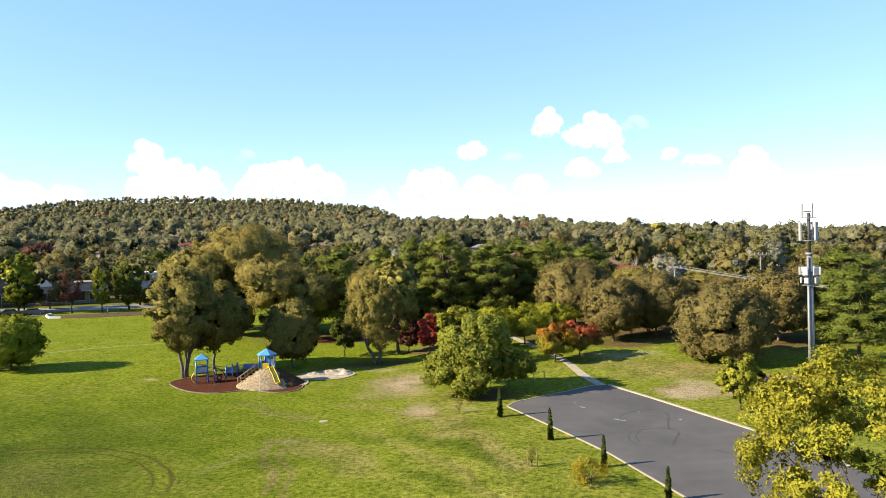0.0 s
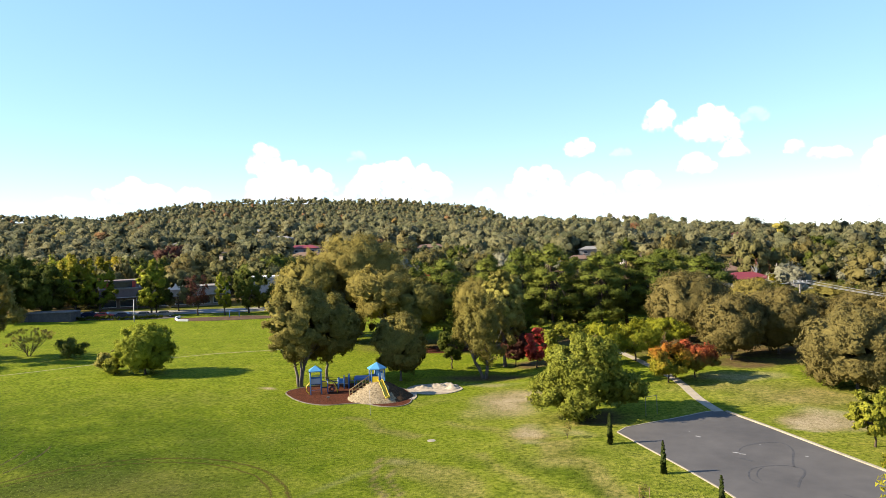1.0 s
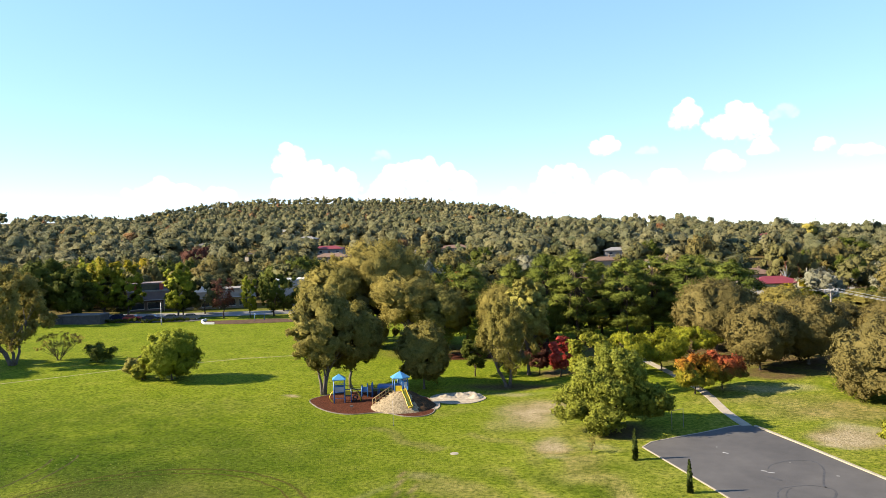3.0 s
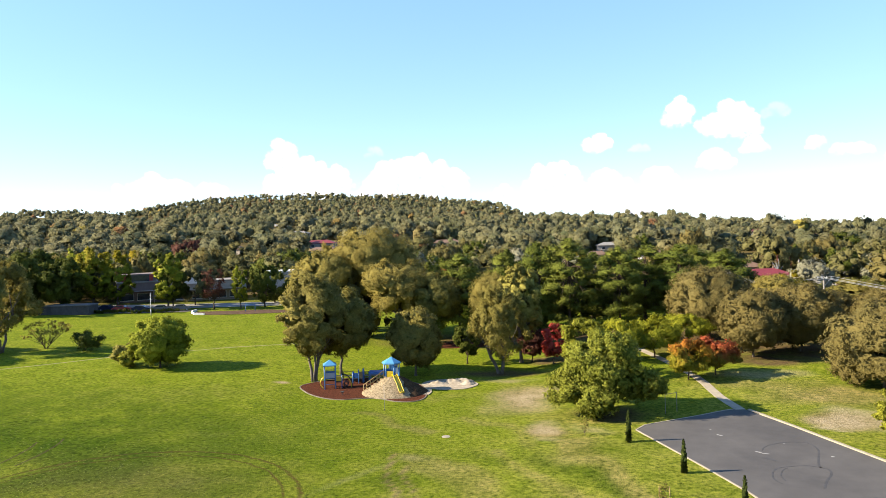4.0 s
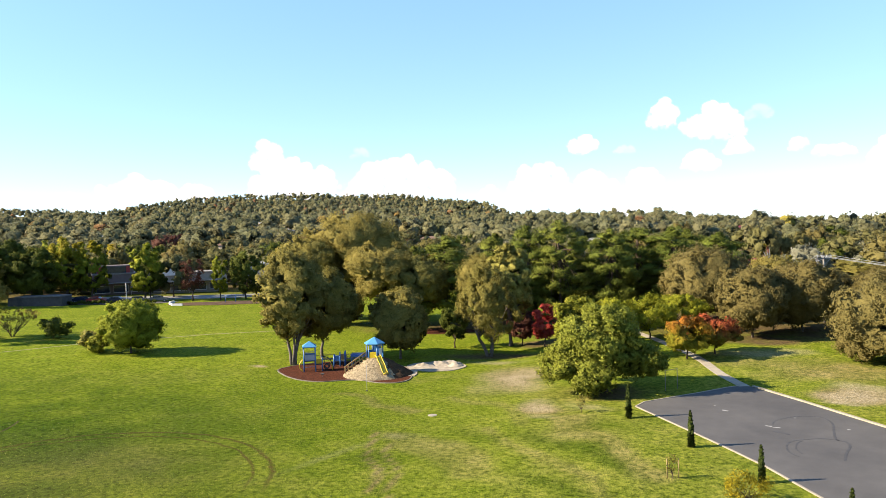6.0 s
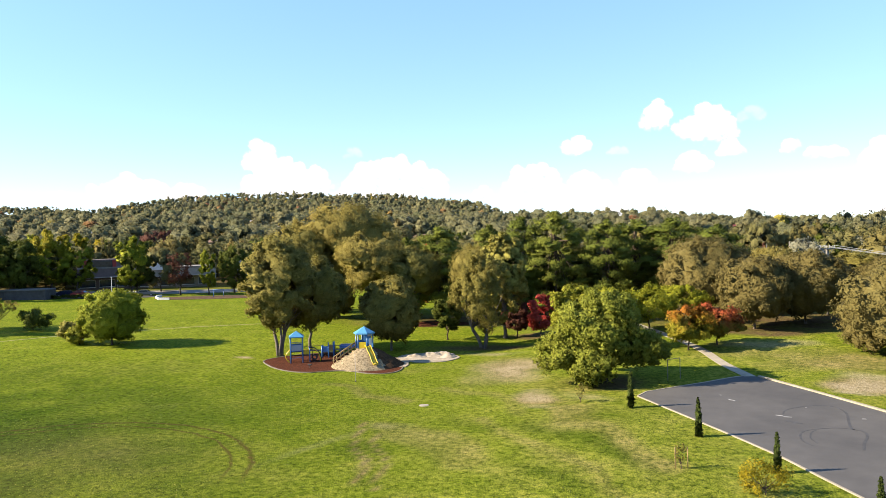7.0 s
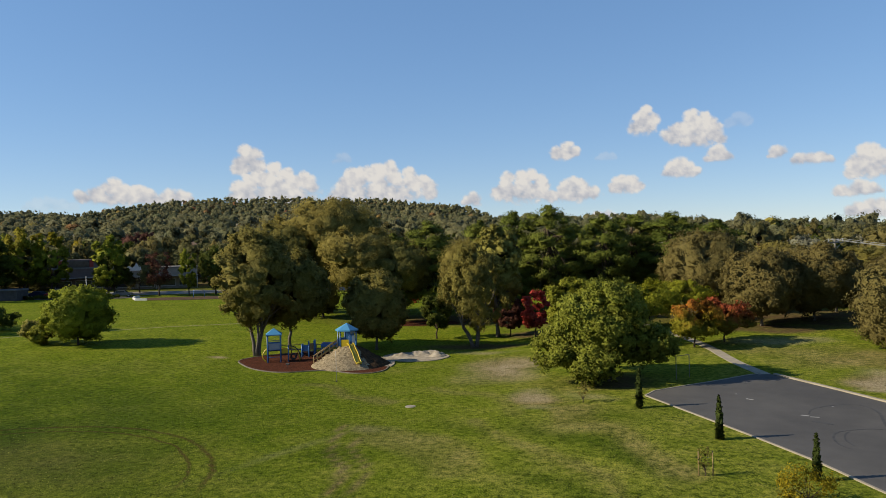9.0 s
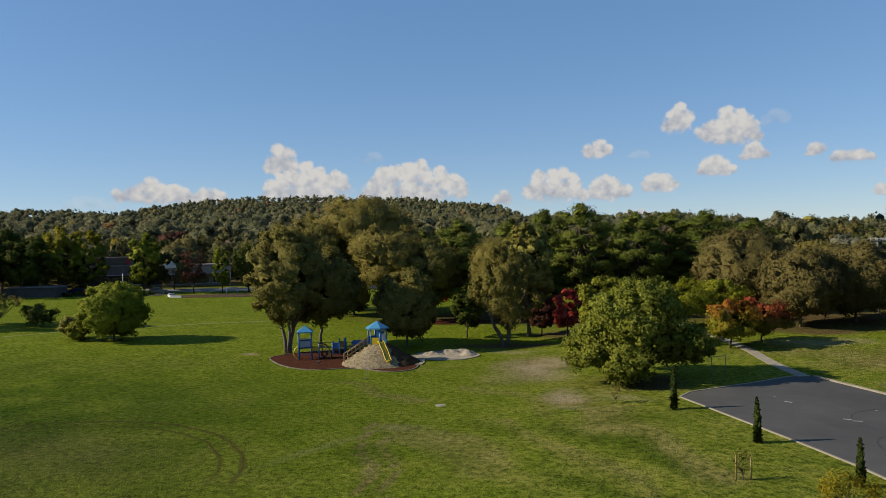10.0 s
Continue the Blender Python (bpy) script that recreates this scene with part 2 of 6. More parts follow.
GOLD_LEAF = leaf_material("yellow_leaves", [(0.0900, 0.0825, 0.0075), (0.1650, 0.1425, 0.0105), (0.2400, 0.1950, 0.0150)], 0.35)
ORANGE_LEAF = leaf_material("orange_autumn_leaves", [(0.095, 0.115, 0.012), (0.14, 0.145, 0.016), (0.18, 0.15, 0.018)], 0.25, crest=((0.33, 0.125, 0.022), 2.3, 4.4))
RED_LEAF = leaf_material("red_autumn_leaves", [(0.20, 0.023, 0.022), (0.28, 0.034, 0.034), (0.25, 0.075, 0.045)], 0.3)
# Bright yellow tops over darker tones paint the sun on the upper crowns
STREET_SUN_TOP = leaf_material("sun_topped_street_leaves", [(0.05, 0.072, 0.009), (0.09, 0.12, 0.012), (0.15, 0.17, 0.016)], 0.25, crest=((0.26, 0.23, 0.02), 8.5, 13.0))
AUTUMN_LIME = leaf_material("yellowing_green_leaves", [(0.085, 0.115, 0.012), (0.15, 0.175, 0.016), (0.23, 0.225, 0.022)], 0.35)
MAPLE_LEAF = leaf_material("red_topped_maple_leaves", [(0.085, 0.10, 0.015), (0.12, 0.12, 0.018), (0.16, 0.10, 0.02)], 0.25, crest=((0.34, 0.085, 0.035), 1.8, 3.4))
MAROON_LEAF = leaf_material("maroon_leaves", [(0.030, 0.012, 0.010), (0.06, 0.025, 0.018), (0.09, 0.045, 0.028)], 0.2)
FOLIAGE_GREEN = leaf_material("deep_green_leaves", [(0.024, 0.036, 0.007), (0.045, 0.06, 0.010), (0.08, 0.095, 0.016)], 0.25)
GREY_LEAF = leaf_material("grey_green_leaves", [(0.0693, 0.07582, 0.04896), (0.1134, 0.1224, 0.0833), (0.1764, 0.1775, 0.1224)], 0.2)
SUBURB_LEAF = leaf_material("suburban_gum_leaves", [(0.04392, 0.048, 0.01615), (0.07564, 0.0768, 0.02755), (0.1147, 0.108, 0.0399)], 0.25, [(0.0, (0.06344, 0.072, 0.0285)), (0.5, (0.09272, 0.0864, 0.0304)), (1.0, (0.07076, 0.0816, 0.038))])
MUSTARD_LEAF = leaf_material("mustard_autumn_leaves", [(0.10, 0.118, 0.012), (0.165, 0.172, 0.018), (0.235, 0.222, 0.030)], 0.35)
CYPRESS_LEAF = leaf_material("cypress_foliage", [(0.012, 0.020, 0.005), (0.022, 0.034, 0.008), (0.040, 0.056, 0.012)], 0.1)
# Far crowns: tones greyed and blued a little, haze put into the colour
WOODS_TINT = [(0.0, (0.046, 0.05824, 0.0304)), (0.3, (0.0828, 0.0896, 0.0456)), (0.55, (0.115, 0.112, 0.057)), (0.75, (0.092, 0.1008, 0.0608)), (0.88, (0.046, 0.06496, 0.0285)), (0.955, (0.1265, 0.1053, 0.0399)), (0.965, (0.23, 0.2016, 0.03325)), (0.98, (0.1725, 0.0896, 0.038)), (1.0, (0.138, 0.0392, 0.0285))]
# grass blades that stand out of the lawn
BLADE = leaf_material("grass_blades", [(0.045, 0.064, 0.005), (0.068, 0.088, 0.006), (0.088, 0.104, 0.010), (0.12, 0.115, 0.038)], 0.3, grain=0.6)
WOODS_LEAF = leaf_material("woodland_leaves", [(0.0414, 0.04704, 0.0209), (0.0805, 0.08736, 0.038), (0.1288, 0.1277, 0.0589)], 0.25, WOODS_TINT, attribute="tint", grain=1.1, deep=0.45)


# ---------------------------------------------------------------- mesh helpers
def mesh_of(name, verts, faces, material, smooth=False, tint=None):
    """A mesh from an array of points and one of faces with equal corners."""
    verts, faces = np.asarray(verts, dtype=np.float32), np.asarray(faces, dtype=np.int32)
    me = bpy.data.meshes.new(name)
    n, k = faces.shape
    me.vertices.add(len(verts))
    me.vertices.foreach_set("co", verts.ravel())
    me.loops.add(n * k)
    me.loops.foreach_set("vertex_index", faces.ravel())
    me.polygons.add(n)
    me.polygons.foreach_set("loop_start", np.arange(0, n * k, k, dtype=np.int32))
    me.polygons.foreach_set("use_smooth", np.full(n, smooth))
    if tint is not None:
        a = me.attributes.new("tint", "FLOAT", "POINT")
        a.data.foreach_set("value", np.asarray(tint, dtype=np.float32))
    me.update(calc_edges=True)
    me.materials.append(material)
    return me


def part(name, bm, material, parent=None, label=""):
    """Links a bmesh as one mesh object under a thing or a part."""
    me = bpy.data.meshes.new(name)
    bm.to_mesh(me)
    bm.free()
    me.materials.append(material)
    ob = new(name, me)
    if parent is not None:
        ob.parent = parent
    return tagged(ob, label)


def hang(name, me, parent, label=""):
    ob = new(name, me)
    ob.parent = parent
    return tagged(ob, label)


def thing(name, m, label, category, group="", kind=""):
    ob = new(name)
    ob.empty_display_size = 0.2
    ob.matrix_basis = m
    return tagged(ob, label, category, group, kind)


def box(bm, size, at=(0, 0, 0), turn=(0, 0, 0), bevel=0.0):
    m = pose(*at, *turn) @ Matrix.Diagonal((*size, 1))
    made = bmesh.ops.create_cube(bm, size=1, matrix=m)["verts"]
    if bevel:
        edges = list({e for v in made for e in v.link_edges})
        bmesh.ops.bevel(bm, geom=edges, offset=bevel, segments=1, affect="EDGES")
    return bm


def tube(bm, points, radii, sides=7, caps=True):
    """A tube through points, with a radius at each."""
    points = [Vector(p) for p in points]
    if isinstance(radii, (int, float)):
        radii = [radii] * len(points)
    rings, side = [], None
    for k, p in enumerate(points):
        way = (points[min(k + 1, len(points) - 1)] - points[max(k - 1, 0)]).normalized()
        if side is None:
            side = way.orthogonal().normalized()
        side = (side - way * side.dot(way)).normalized()
        up = way.cross(side)
        rings.append([bm.verts.new(p + (side * math.cos(a) + up * math.sin(a)) * radii[k]) for a in (2 * math.pi * j / sides for j in range(sides))])
    for a, b in zip(rings, rings[1:]):
        for j in range(sides):
            f = bm.faces.new((a[j], a[(j + 1) % sides], b[(j + 1) % sides], b[j]))
            f.smooth = True
    if caps:
        bm.faces.new(rings[0][::-1])
        bm.faces.new(rings[-1])
    return bm


def B():
    return bmesh.new()


# ---------------------------------------------------------------- the lie of the land
AZ = [-70, -30, -24, -17.8, -12, -4, 4, 7.4, 10.9, 16.9, 27.7, 33.5, 38.6, 45.6, 60, 80]
RIDGE_R = [700, 700, 700, 740, 700, 670, 760, 1000, 1290, 1340, 1320, 1200, 1000, 950, 900, 900]
RIDGE_Z = [0, 0, 2, 8, 13, 21, 27, 40, 70, 88, 92, 77, 52, 50, 46, 40]


def ground_z(x, y):
    x, y = np.asarray(x, dtype=float), np.asarray(y, dtype=float)
    field = np.minimum(np.maximum(0, -x - 35) * 0.022, 2.4) * np.clip((y - 30) / 60, 0, 1)
    court = 0.35 * np.clip((x + 10) / 12, 0, 1) + 0.04 * (np.clip(y, 69, 110) - 69) * np.clip((x + 12) / 14, 0, 1)
    r, a = np.hypot(x, y), np.degrees(np.arctan2(-x, y))
    far, top = np.interp(a, AZ, RIDGE_R), np.interp(a, AZ, RIDGE_Z)
    s = np.clip((r - 190) / (far - 190), 0, 1)
    past = np.clip((r - far - 60) / 500, 0, 1)
    hill = top * s ** 1.35 * (1 - past ** 2) + s * (1 - past) * 2.5 * np.sin(x / 83.0) * np.cos(y / 71.0)
    return field + court + np.where(np.abs(a) < 85, hill, 0)


def gz(x, y):
    return float(ground_z(x, y))


def spaced(a, b, step, low, high, grow=1.16):
    """Grid lines: even from a to b, then wider and wider out to low and high."""
    mid = list(np.arange(a, b + step / 2, step))
    out, d, p = [], step, b
    while p < high:
        d *= grow
        p += d
        out.append(p)
    back, d, p = [], step, a
    while p > low:
        d *= grow
        p -= d
        back.append(p)
    return np.array(back[::-1] + mid + out)


def spot(x, y, cx, cy, rx, ry, turn=0.0):
    """A soft-edged oval, 1 in its middle."""
    c, s = math.cos(radians(turn)), math.sin(radians(turn))
    u, v = (x - cx) * c + (y - cy) * s, -(x - cx) * s + (y - cy) * c
    return np.clip(1.25 - np.hypot(u / rx, v / ry), 0, 1)


def ground():
    xs, ys = spaced(-75, 45, 0.5, -4300, 4300), spaced(20, 112, 0.5, -1500, 4300)
    X, Y = np.meshgrid(xs, ys)
    Z = ground_z(X, Y)
    nx, ny = len(xs), len(ys)
    idx = np.arange(nx * ny).reshape(ny, nx)
    faces = np.stack([idx[:-1, :-1], idx[:-1, 1:], idx[1:, 1:], idx[1:, :-1]], -1).reshape(-1, 4)
    me = mesh_of("ground", np.stack([X, Y, Z], -1).reshape(-1, 3), faces, GRASS, True)
    wob = np.array([noise.noise((x * 0.16, y * 0.16, 3.0)) for x, y in zip(X.ravel(), Y.ravel())]).reshape(X.shape)
    x, y = X + 2.2 * wob, Y + 2.2 * wob
    dry = 0.38 * np.clip((x + 32) / 34, 0, 1) * np.clip((105 - y) / 40, 0, 1)
    for cx, cy, rx, ry, turn, k in ((-9.6, 74, 5.0, 9.0, 0, 1.15), (-6, 61, 3.6, 3.0, 0, 1.25), (20, 67.5, 4.0, 2.6, -20, 1.6), (24, 67.5, 6, 3.5, 0, 1.1), (21, 76, 11, 7, 0, 0.85),
                                    (-34, 56, 14, 8, 0, 0.22), (-48, 72, 18, 5, 15, 0.25), (-2, 54, 6, 4, 0, 0.6), (-4, 66, 8, 6, 0, 0.6),
                                    (-41, 78.8, 1.6, 0.8, 0, 1.0), (2, 46, 4, 7, 20, 0.3), (6, 45, 3, 6, 25, 0.3), (15, 80, 12, 6, 0, 0.72), (-18, 74, 6, 2.5, 20, 0.4)):
        dry = np.maximum(dry, k * spot(x, y, cx, cy, rx, ry, turn))
    dry = np.maximum(dry, 0.42 * spot(x, y, -33, 44, 9, 5))
    dry = np.maximum(dry, 0.5 * np.clip(1 - np.abs(Y - (103.5 + 0.5 * (X + 61))) / 1.1, 0, 1) * (X > -100) * (X < -48))
    for (ax, ay), (bx, by), wide, k in (((-9.2, 55.0), (2.0, 38.5), 0.9, 0.66), ((-8.6, 52.2), (-0.5, 40.5), 0.5, 0.5), ((-15.4, 53.2), (-8.2, 45.2), 1.4, 0.66), ((-8.2, 45.2), (-5.0, 41.0), 1.3, 0.45), ((-25.0, 66.2), (-16.6, 59.6), 0.7, 0.7), ((-17.4, 54.0), (-14.0, 40.5), 0.34, 1.1),
                                        ((-15.1, 51.0), (-12.6, 40.0), 0.32, 1.0), ((-3.6, 58.0), (3.2, 46.0), 2.0, 0.75), ((-13.4, 66.0), (-7.0, 57.0), 1.0, 0.6)):      # tracks worn by wheels and feet
        u = np.clip(((x - ax) * (bx - ax) + (y - ay) * (by - ay)) / ((bx - ax) ** 2 + (by - ay) ** 2), 0, 1)
        far = np.hypot(x - ax - u * (bx - ax), y - ay - u * (by - ay))
        dry = np.maximum(dry, k * np.clip(1.5 - far / wide, 0, 1))
    bare = np.zeros_like(X)
    for cx, cy, rx, ry, turn, k in ((19.0, 65.3, 1.7, 1.0, -10, 1.6), (20.6, 69.0, 2.8, 3.2, 0, 0.9), (20, 67.3, 3.0, 1.6, -15, 1.2), (24.5, 67.6, 4.5, 2.2, 0, 0.9), (21, 70.5, 3.5, 1.0, 10, 0.7), (-9.4, 73.5, 4.2, 6.0, 0, 0.8), (-6.3, 62.0, 2.4, 2.2, 0, 0.9), (-5.6, 58.6, 1.2, 0.7, 0, 0.7), (-41, 78.8, 1.5, 0.7, 0, 1.0), (-15, 53, 1.4, 1.0, 0, 0.3),
                                    (17, 86, 5, 2.2, 0, 0.6), (-13.5, 83.2, 4, 1.2, 10, 0.6), (-19, 47, 6, 0.5, 62, 0.2), (-2, 62, 1.2, 2.5, 30, 0.4)):
        bare = np.maximum(bare, k * spot(x, y, cx, cy, rx, ry, turn))
    litter_brown = np.zeros_like(X)
    for cx, cy, rx, ry, turn in ((-12, 117, 28, 9, 6), (-14.5, 87.6, 7, 2.4, 8), (-6, 97, 8, 3, 0), (24, 101, 20, 9, 0), (36, 96, 12, 12, 0), (8, 108, 20, 12, 0), (1, 67.5, 3, 2.5, 0), (17, 93, 8, 3, 0)):
        litter_brown = np.maximum(litter_brown, spot(x, y, cx, cy, rx, ry, turn))
    # The near-left oval just browns and darkens the lawn a little
    litter_brown = np.maximum(litter_brown, 0.26 * spot(x, y, -36, 40, 17, 11)) + np.clip(litter_brown * 0.4, 0, 1) + np.clip((np.hypot(X, Y) - 185) / 30, 0, 1)
    # The near-left lawn and a few bands are multiplied darker and greener
    darker_green = np.clip((-X - 8) / 28, 0, 1) * np.clip((80 - Y) / 28, 0, 1)
    for cx, cy, rx, ry, turn, k in ((-1.5, 49.5, 9, 1.5, -52, 0.75), (-10, 52.5, 4, 1.6, -52, 0.7), (-3.5, 42.5, 5, 1.2, -50, 0.7), (1.5, 57, 4, 2.5, 0, 0.5), (-15.5, 47.5, 3, 4, 0, 0.6)):
        darker_green = np.maximum(darker_green, k * spot(x, y, cx, cy, rx, ry, turn))
    for name, values in (("dry", dry), ("rut", np.clip((Y - 39.5) / 3, 0, 1) * (np.hypot(X + 33.6, Y - 37.7) < 16)), ("bare", np.clip(bare, 0, 1)), ("darker_green", darker_green * np.clip(0.95 + wob, 0, 1)), ("litter_brown", np.clip(litter_brown, 0, 1))):
        me.attributes.new(name, "FLOAT", "POINT").data.foreach_set("value", values.ravel().astype(np.float32))
    return tagged(new("ground", me), "green autumn lawn with dry straw patches, rising to wooded hills", "lawn", kind="structure")


ground()


def rounded(points, steps=6):
    """A closed smooth line through points."""
    n, out = len(points), []
    for k in range(n):
        p0, p1, p2, p3 = (np.array(points[(k + j) % n], dtype=float) for j in (-1, 0, 1, 2))
        for u in np.arange(steps) / steps:
            out.append(0.5 * (2 * p1 + (p2 - p0) * u + (2 * p0 - 5 * p1 + 4 * p2 - p3) * u ** 2 + (3 * p1 - p0 - 3 * p2 + p3) * u ** 3))
    return out


def slab(name, outline, lift, depth, material, label, category, kind="structure"):
    """A sheet of even thickness that lies on the ground, over an outline."""
    bm = B()
    top = [bm.verts.new((x, y, gz(x, y) + lift)) for x, y in outline]
    low = [bm.verts.new((x, y, gz(x, y) + lift - depth)) for x, y in outline]
    bm.faces.new(top)
    bm.faces.new(low[::-1])
    for j in range(len(top)):
        k = (j + 1) % len(top)
        bm.faces.new((top[k], top[j], low[j], low[k]))
    bmesh.ops.triangulate(bm, faces=[f for f in bm.faces if len(f.verts) > 4])
    bmesh.ops.recalc_face_normals(bm, faces=bm.faces)
    return tagged(part(name, bm, material), label, category, kind=kind)


def strip(bm, line, width, lift, depth):
    """A band of even width and thickness along a line on the ground."""
    rows = []
    for k, p in enumerate(line):
        a, b = np.array(line[max(0, k - 1)]), np.array(line[min(len(line) - 1, k + 1)])
        w = (b - a) / np.linalg.norm(b - a)
        side = np.array((-w[1], w[0])) * width / 2
        rows.append([bm.verts.new((q[0], q[1], gz(*q) + h)) for q, h in ((np.array(p) + side, lift), (np.array(p) - side, lift), (np.array(p) - side, lift - depth), (np.array(p) + side, lift - depth))])
    for a, b in zip(rows, rows[1:]):
        for j in range(4):
            bm.faces.new((a[j], a[(j + 1) % 4], b[(j + 1) % 4], b[j]))
    bm.faces.new(rows[0][::-1])
    bm.faces.new(rows[-1])
    bmesh.ops.recalc_face_normals(bm, faces=bm.faces)
    return bm


def along(a, b, n):
    a, b = np.array(a, dtype=float), np.array(b, dtype=float)
    return [tuple(a + (b - a) * k / n) for k in range(n + 1)]


# Car park: a sealed lot with a slanted far end, kerbs and a path.
LEFT_SIDE = along((1.95, 61.85), (5.6, 54.5), 3) + along((7.3, 51.0), (9.0, 47.3), 1) + [(10.3, 43.6), (12.0, 38.9), (14.2, 32.4), (16.4, 26.0)]
RIGHT_SIDE = [(12.45, 70.2), (15.3, 64.8), (18.2, 58.6), (21.0, 52.7), (22.3, 49.2), (24.0, 44.0)]
FAR_END = [(1.95, 61.95), (2.7, 63.6), (5.0, 65.5), (7.5, 67.5), (10.2, 69.8), (11.4, 70.5)]
LOT = LEFT_SIDE + along((38.0, 15.0), (24.2, 43.2), 5) + [(x - 0.1, y) for x, y in RIGHT_SIDE[::-1]] + FAR_END[:0:-1]
slab("car_park", LOT, 0.03, 0.25, ASPHALT, "weathered dark grey asphalt car park with tyre marks", "car park")
tagged(part("kerb", strip(B(), RIGHT_SIDE, 0.26, 0.13, 0.3), CONCRETE), "pale concrete kerb along the asphalt car park", "kerb", kind="structure")
tagged(part("kerb", strip(B(), LEFT_SIDE, 0.13, 0.06, 0.3), CONCRETE), "thin pale concrete edging beside the lawn", "kerb", kind="structure")
tagged(part("kerb", strip(B(), FAR_END, 0.12, 0.06, 0.3), CONCRETE), "thin pale concrete edging at the car park's end", "kerb", kind="structure")
FIELD_PATH = [(-90, 74), (-85.2, 78.8), (-80.3, 83.9), (-75.4, 89.9), (-66.9, 97.7), (-61.7, 102.6), (-53.9, 107.6), (-46, 112)]
tagged(part("path", strip(B(), FIELD_PATH, 0.3, 0.012, 0.1), surface("worn_earth", (0.16, 0.16, 0.07), (0.28, 0.27, 0.15), 1.5, 0.95, space="World")), "faint worn line across the field", "footpath", kind="structure")
tagged(part("path", strip(B(), [(11.75, 70.3), (11.05, 72.6), (10.4, 75.1), (9.95, 77.7), (9.6, 80.2), (8.9, 83.5), (7.4, 88), (5.5, 93), (3, 99)], 1.0, 0.035, 0.2), CONCRETE), "pale concrete footpath leading under the trees", "footpath", kind="structure")


# ---------------------------------------------------------------- trees
def ball(level):
    bm = B()
    bmesh.ops.create_icosphere(bm, subdivisions=level, radius=1)
    out = np.array([v.co[:] for v in bm.verts]), np.array([[v.index for v in f.verts] for f in bm.faces])
    bm.free()
    return out


BALLS = {0: ball(1)}     # 20 faces


def unit(v):
    return v / np.maximum(1e-6, np.linalg.norm(v, axis=-1, keepdims=True))


def puffs(rng, c, r, m, count, size, squash=0.85, lift=0.35, core=0.6, wild=0.5, broad=0.5, grain=(0.30, 0.5), hang=0.0, round_=1.0, up=0.0, thick=(0.45, 1.1), fill=0.0):
    """Leafy puffs: each clump carries tufts of small pointed leaves on its outside, round a leafy heart.
    Gives leaves and hearts, each with its corners and its facings."""
    n = len(c)
    heart = np.array((c[:, 0].mean(), c[:, 1].mean(), c[:, 2].min() * 0.6 + c[:, 2].max() * 0.4))
    d = rng.normal(size=(n * m, 3))
    d[:, 2] += lift
    d = unit(unit(d) + 0.55 * np.repeat(unit(c - heart), m, 0))
    cc, rr = np.repeat(c, m, 0), np.repeat(r, m)
    flat = np.array((1, 1, squash))
    q = cc + d * (rr * rng.uniform(0.5, 0.95, n * m))[:, None] * flat
    s = rr * rng.uniform(*grain, n * m)
    e = rng.normal(size=(n * m * count, 3))
    e[:, 2] += 0.2
    e = unit(e)
    p = np.repeat(q, count, 0) + e * (np.repeat(s, count) * rng.uniform(*thick, n * m * count))[:, None] * np.array((1, 1, 0.85 + 0.5 * hang))
    face = unit(0.35 * e + 0.5 * unit((p - np.repeat(cc, count, 0)) / flat) + round_ * unit(p - heart) + 0.3 * rng.normal(size=p.shape) + np.array((0, 0, up)))
    lie = unit(face + wild * rng.normal(size=p.shape))
    u = unit(np.cross(lie, rng.normal(size=p.shape)))
    if hang:
        u = unit(u + hang * np.array((0, 0, -1.0)))
        lie = unit(lie - u * (lie * u).sum(1)[:, None])
    v = np.cross(lie, u)
    z = (size * rng.uniform(0.6, 1.4, len(p)))[:, None]
    leaf = np.stack([p - u * z + v * z * broad, p - u * z - v * z * broad, p + u * z], 1).reshape(-1, 3)
    bv, bf = BALLS[0]
    k = len(bv)
    if fill:      # leafy mass behind the gaps between the outer clumps
        c, r, n = np.concatenate([c, heart + (c - heart) * 0.8]), np.concatenate([r, r * fill / core]), 2 * n
    lump = c[:, None, :] + bv[None] * (1 + 0.35 * (rng.random((n, k)) - 0.5))[..., None] * (r * core)[:, None, None] * flat
    lump_face = unit(np.broadcast_to(bv[None], (n, k, 3)) * 0.5 + round_ * unit(c - heart)[:, None, :] + 0.3 * rng.normal(size=(n, k, 3)) + np.array((0, 0, up)))
    lump, lump_face, sides = lump.reshape(-1, 3), lump_face.reshape(-1, 3), (bf[None] + (np.arange(n) * k)[:, None, None]).reshape(-1, 3)
    return leaf, np.repeat(face, 3, 0), lump, sides, lump_face


def join_crown(name, made, material, tint=None):
    """Leaves and hearts as one mesh of triangles with soft facings."""
    lv, ln, cv, cf, cn = made
    faces = np.concatenate([np.arange(len(lv)).reshape(-1, 3), cf + len(lv)])
    me = mesh_of(name, np.concatenate([lv, cv]), faces, material, True, tint)
    me.normals_split_custom_set_from_vertices(np.concatenate([ln, cn]).astype(np.float32))
    return me


def clumps_in(rng, n, h, w, low, high, r_of, hollow=0.5, lean=0.0):
    """Clump centres inside an egg-shaped crown between two heights, mostly near its outside."""
    d = rng.normal(size=(n, 3))
    d /= (np.abs(d) ** 2.4).sum(1)[:, None] ** (1 / 2.4)
    k = hollow + (1 - hollow) * rng.random(n) ** 0.5
    r = w * r_of * (0.65 + 0.7 * rng.random(n))
    mid, half = (low + high) / 2 * h, (high - low) / 2 * h
    c = d * k[:, None]
    wide = np.maximum(0.1, w / 2 - r * 0.8)
    c = np.stack([c[:, 0] * wide, c[:, 1] * wide, mid + c[:, 2] * np.maximum(0.1, half - r * 0.6)], 1)
    c[:, 0] += lean * c[:, 2]
    return c, r


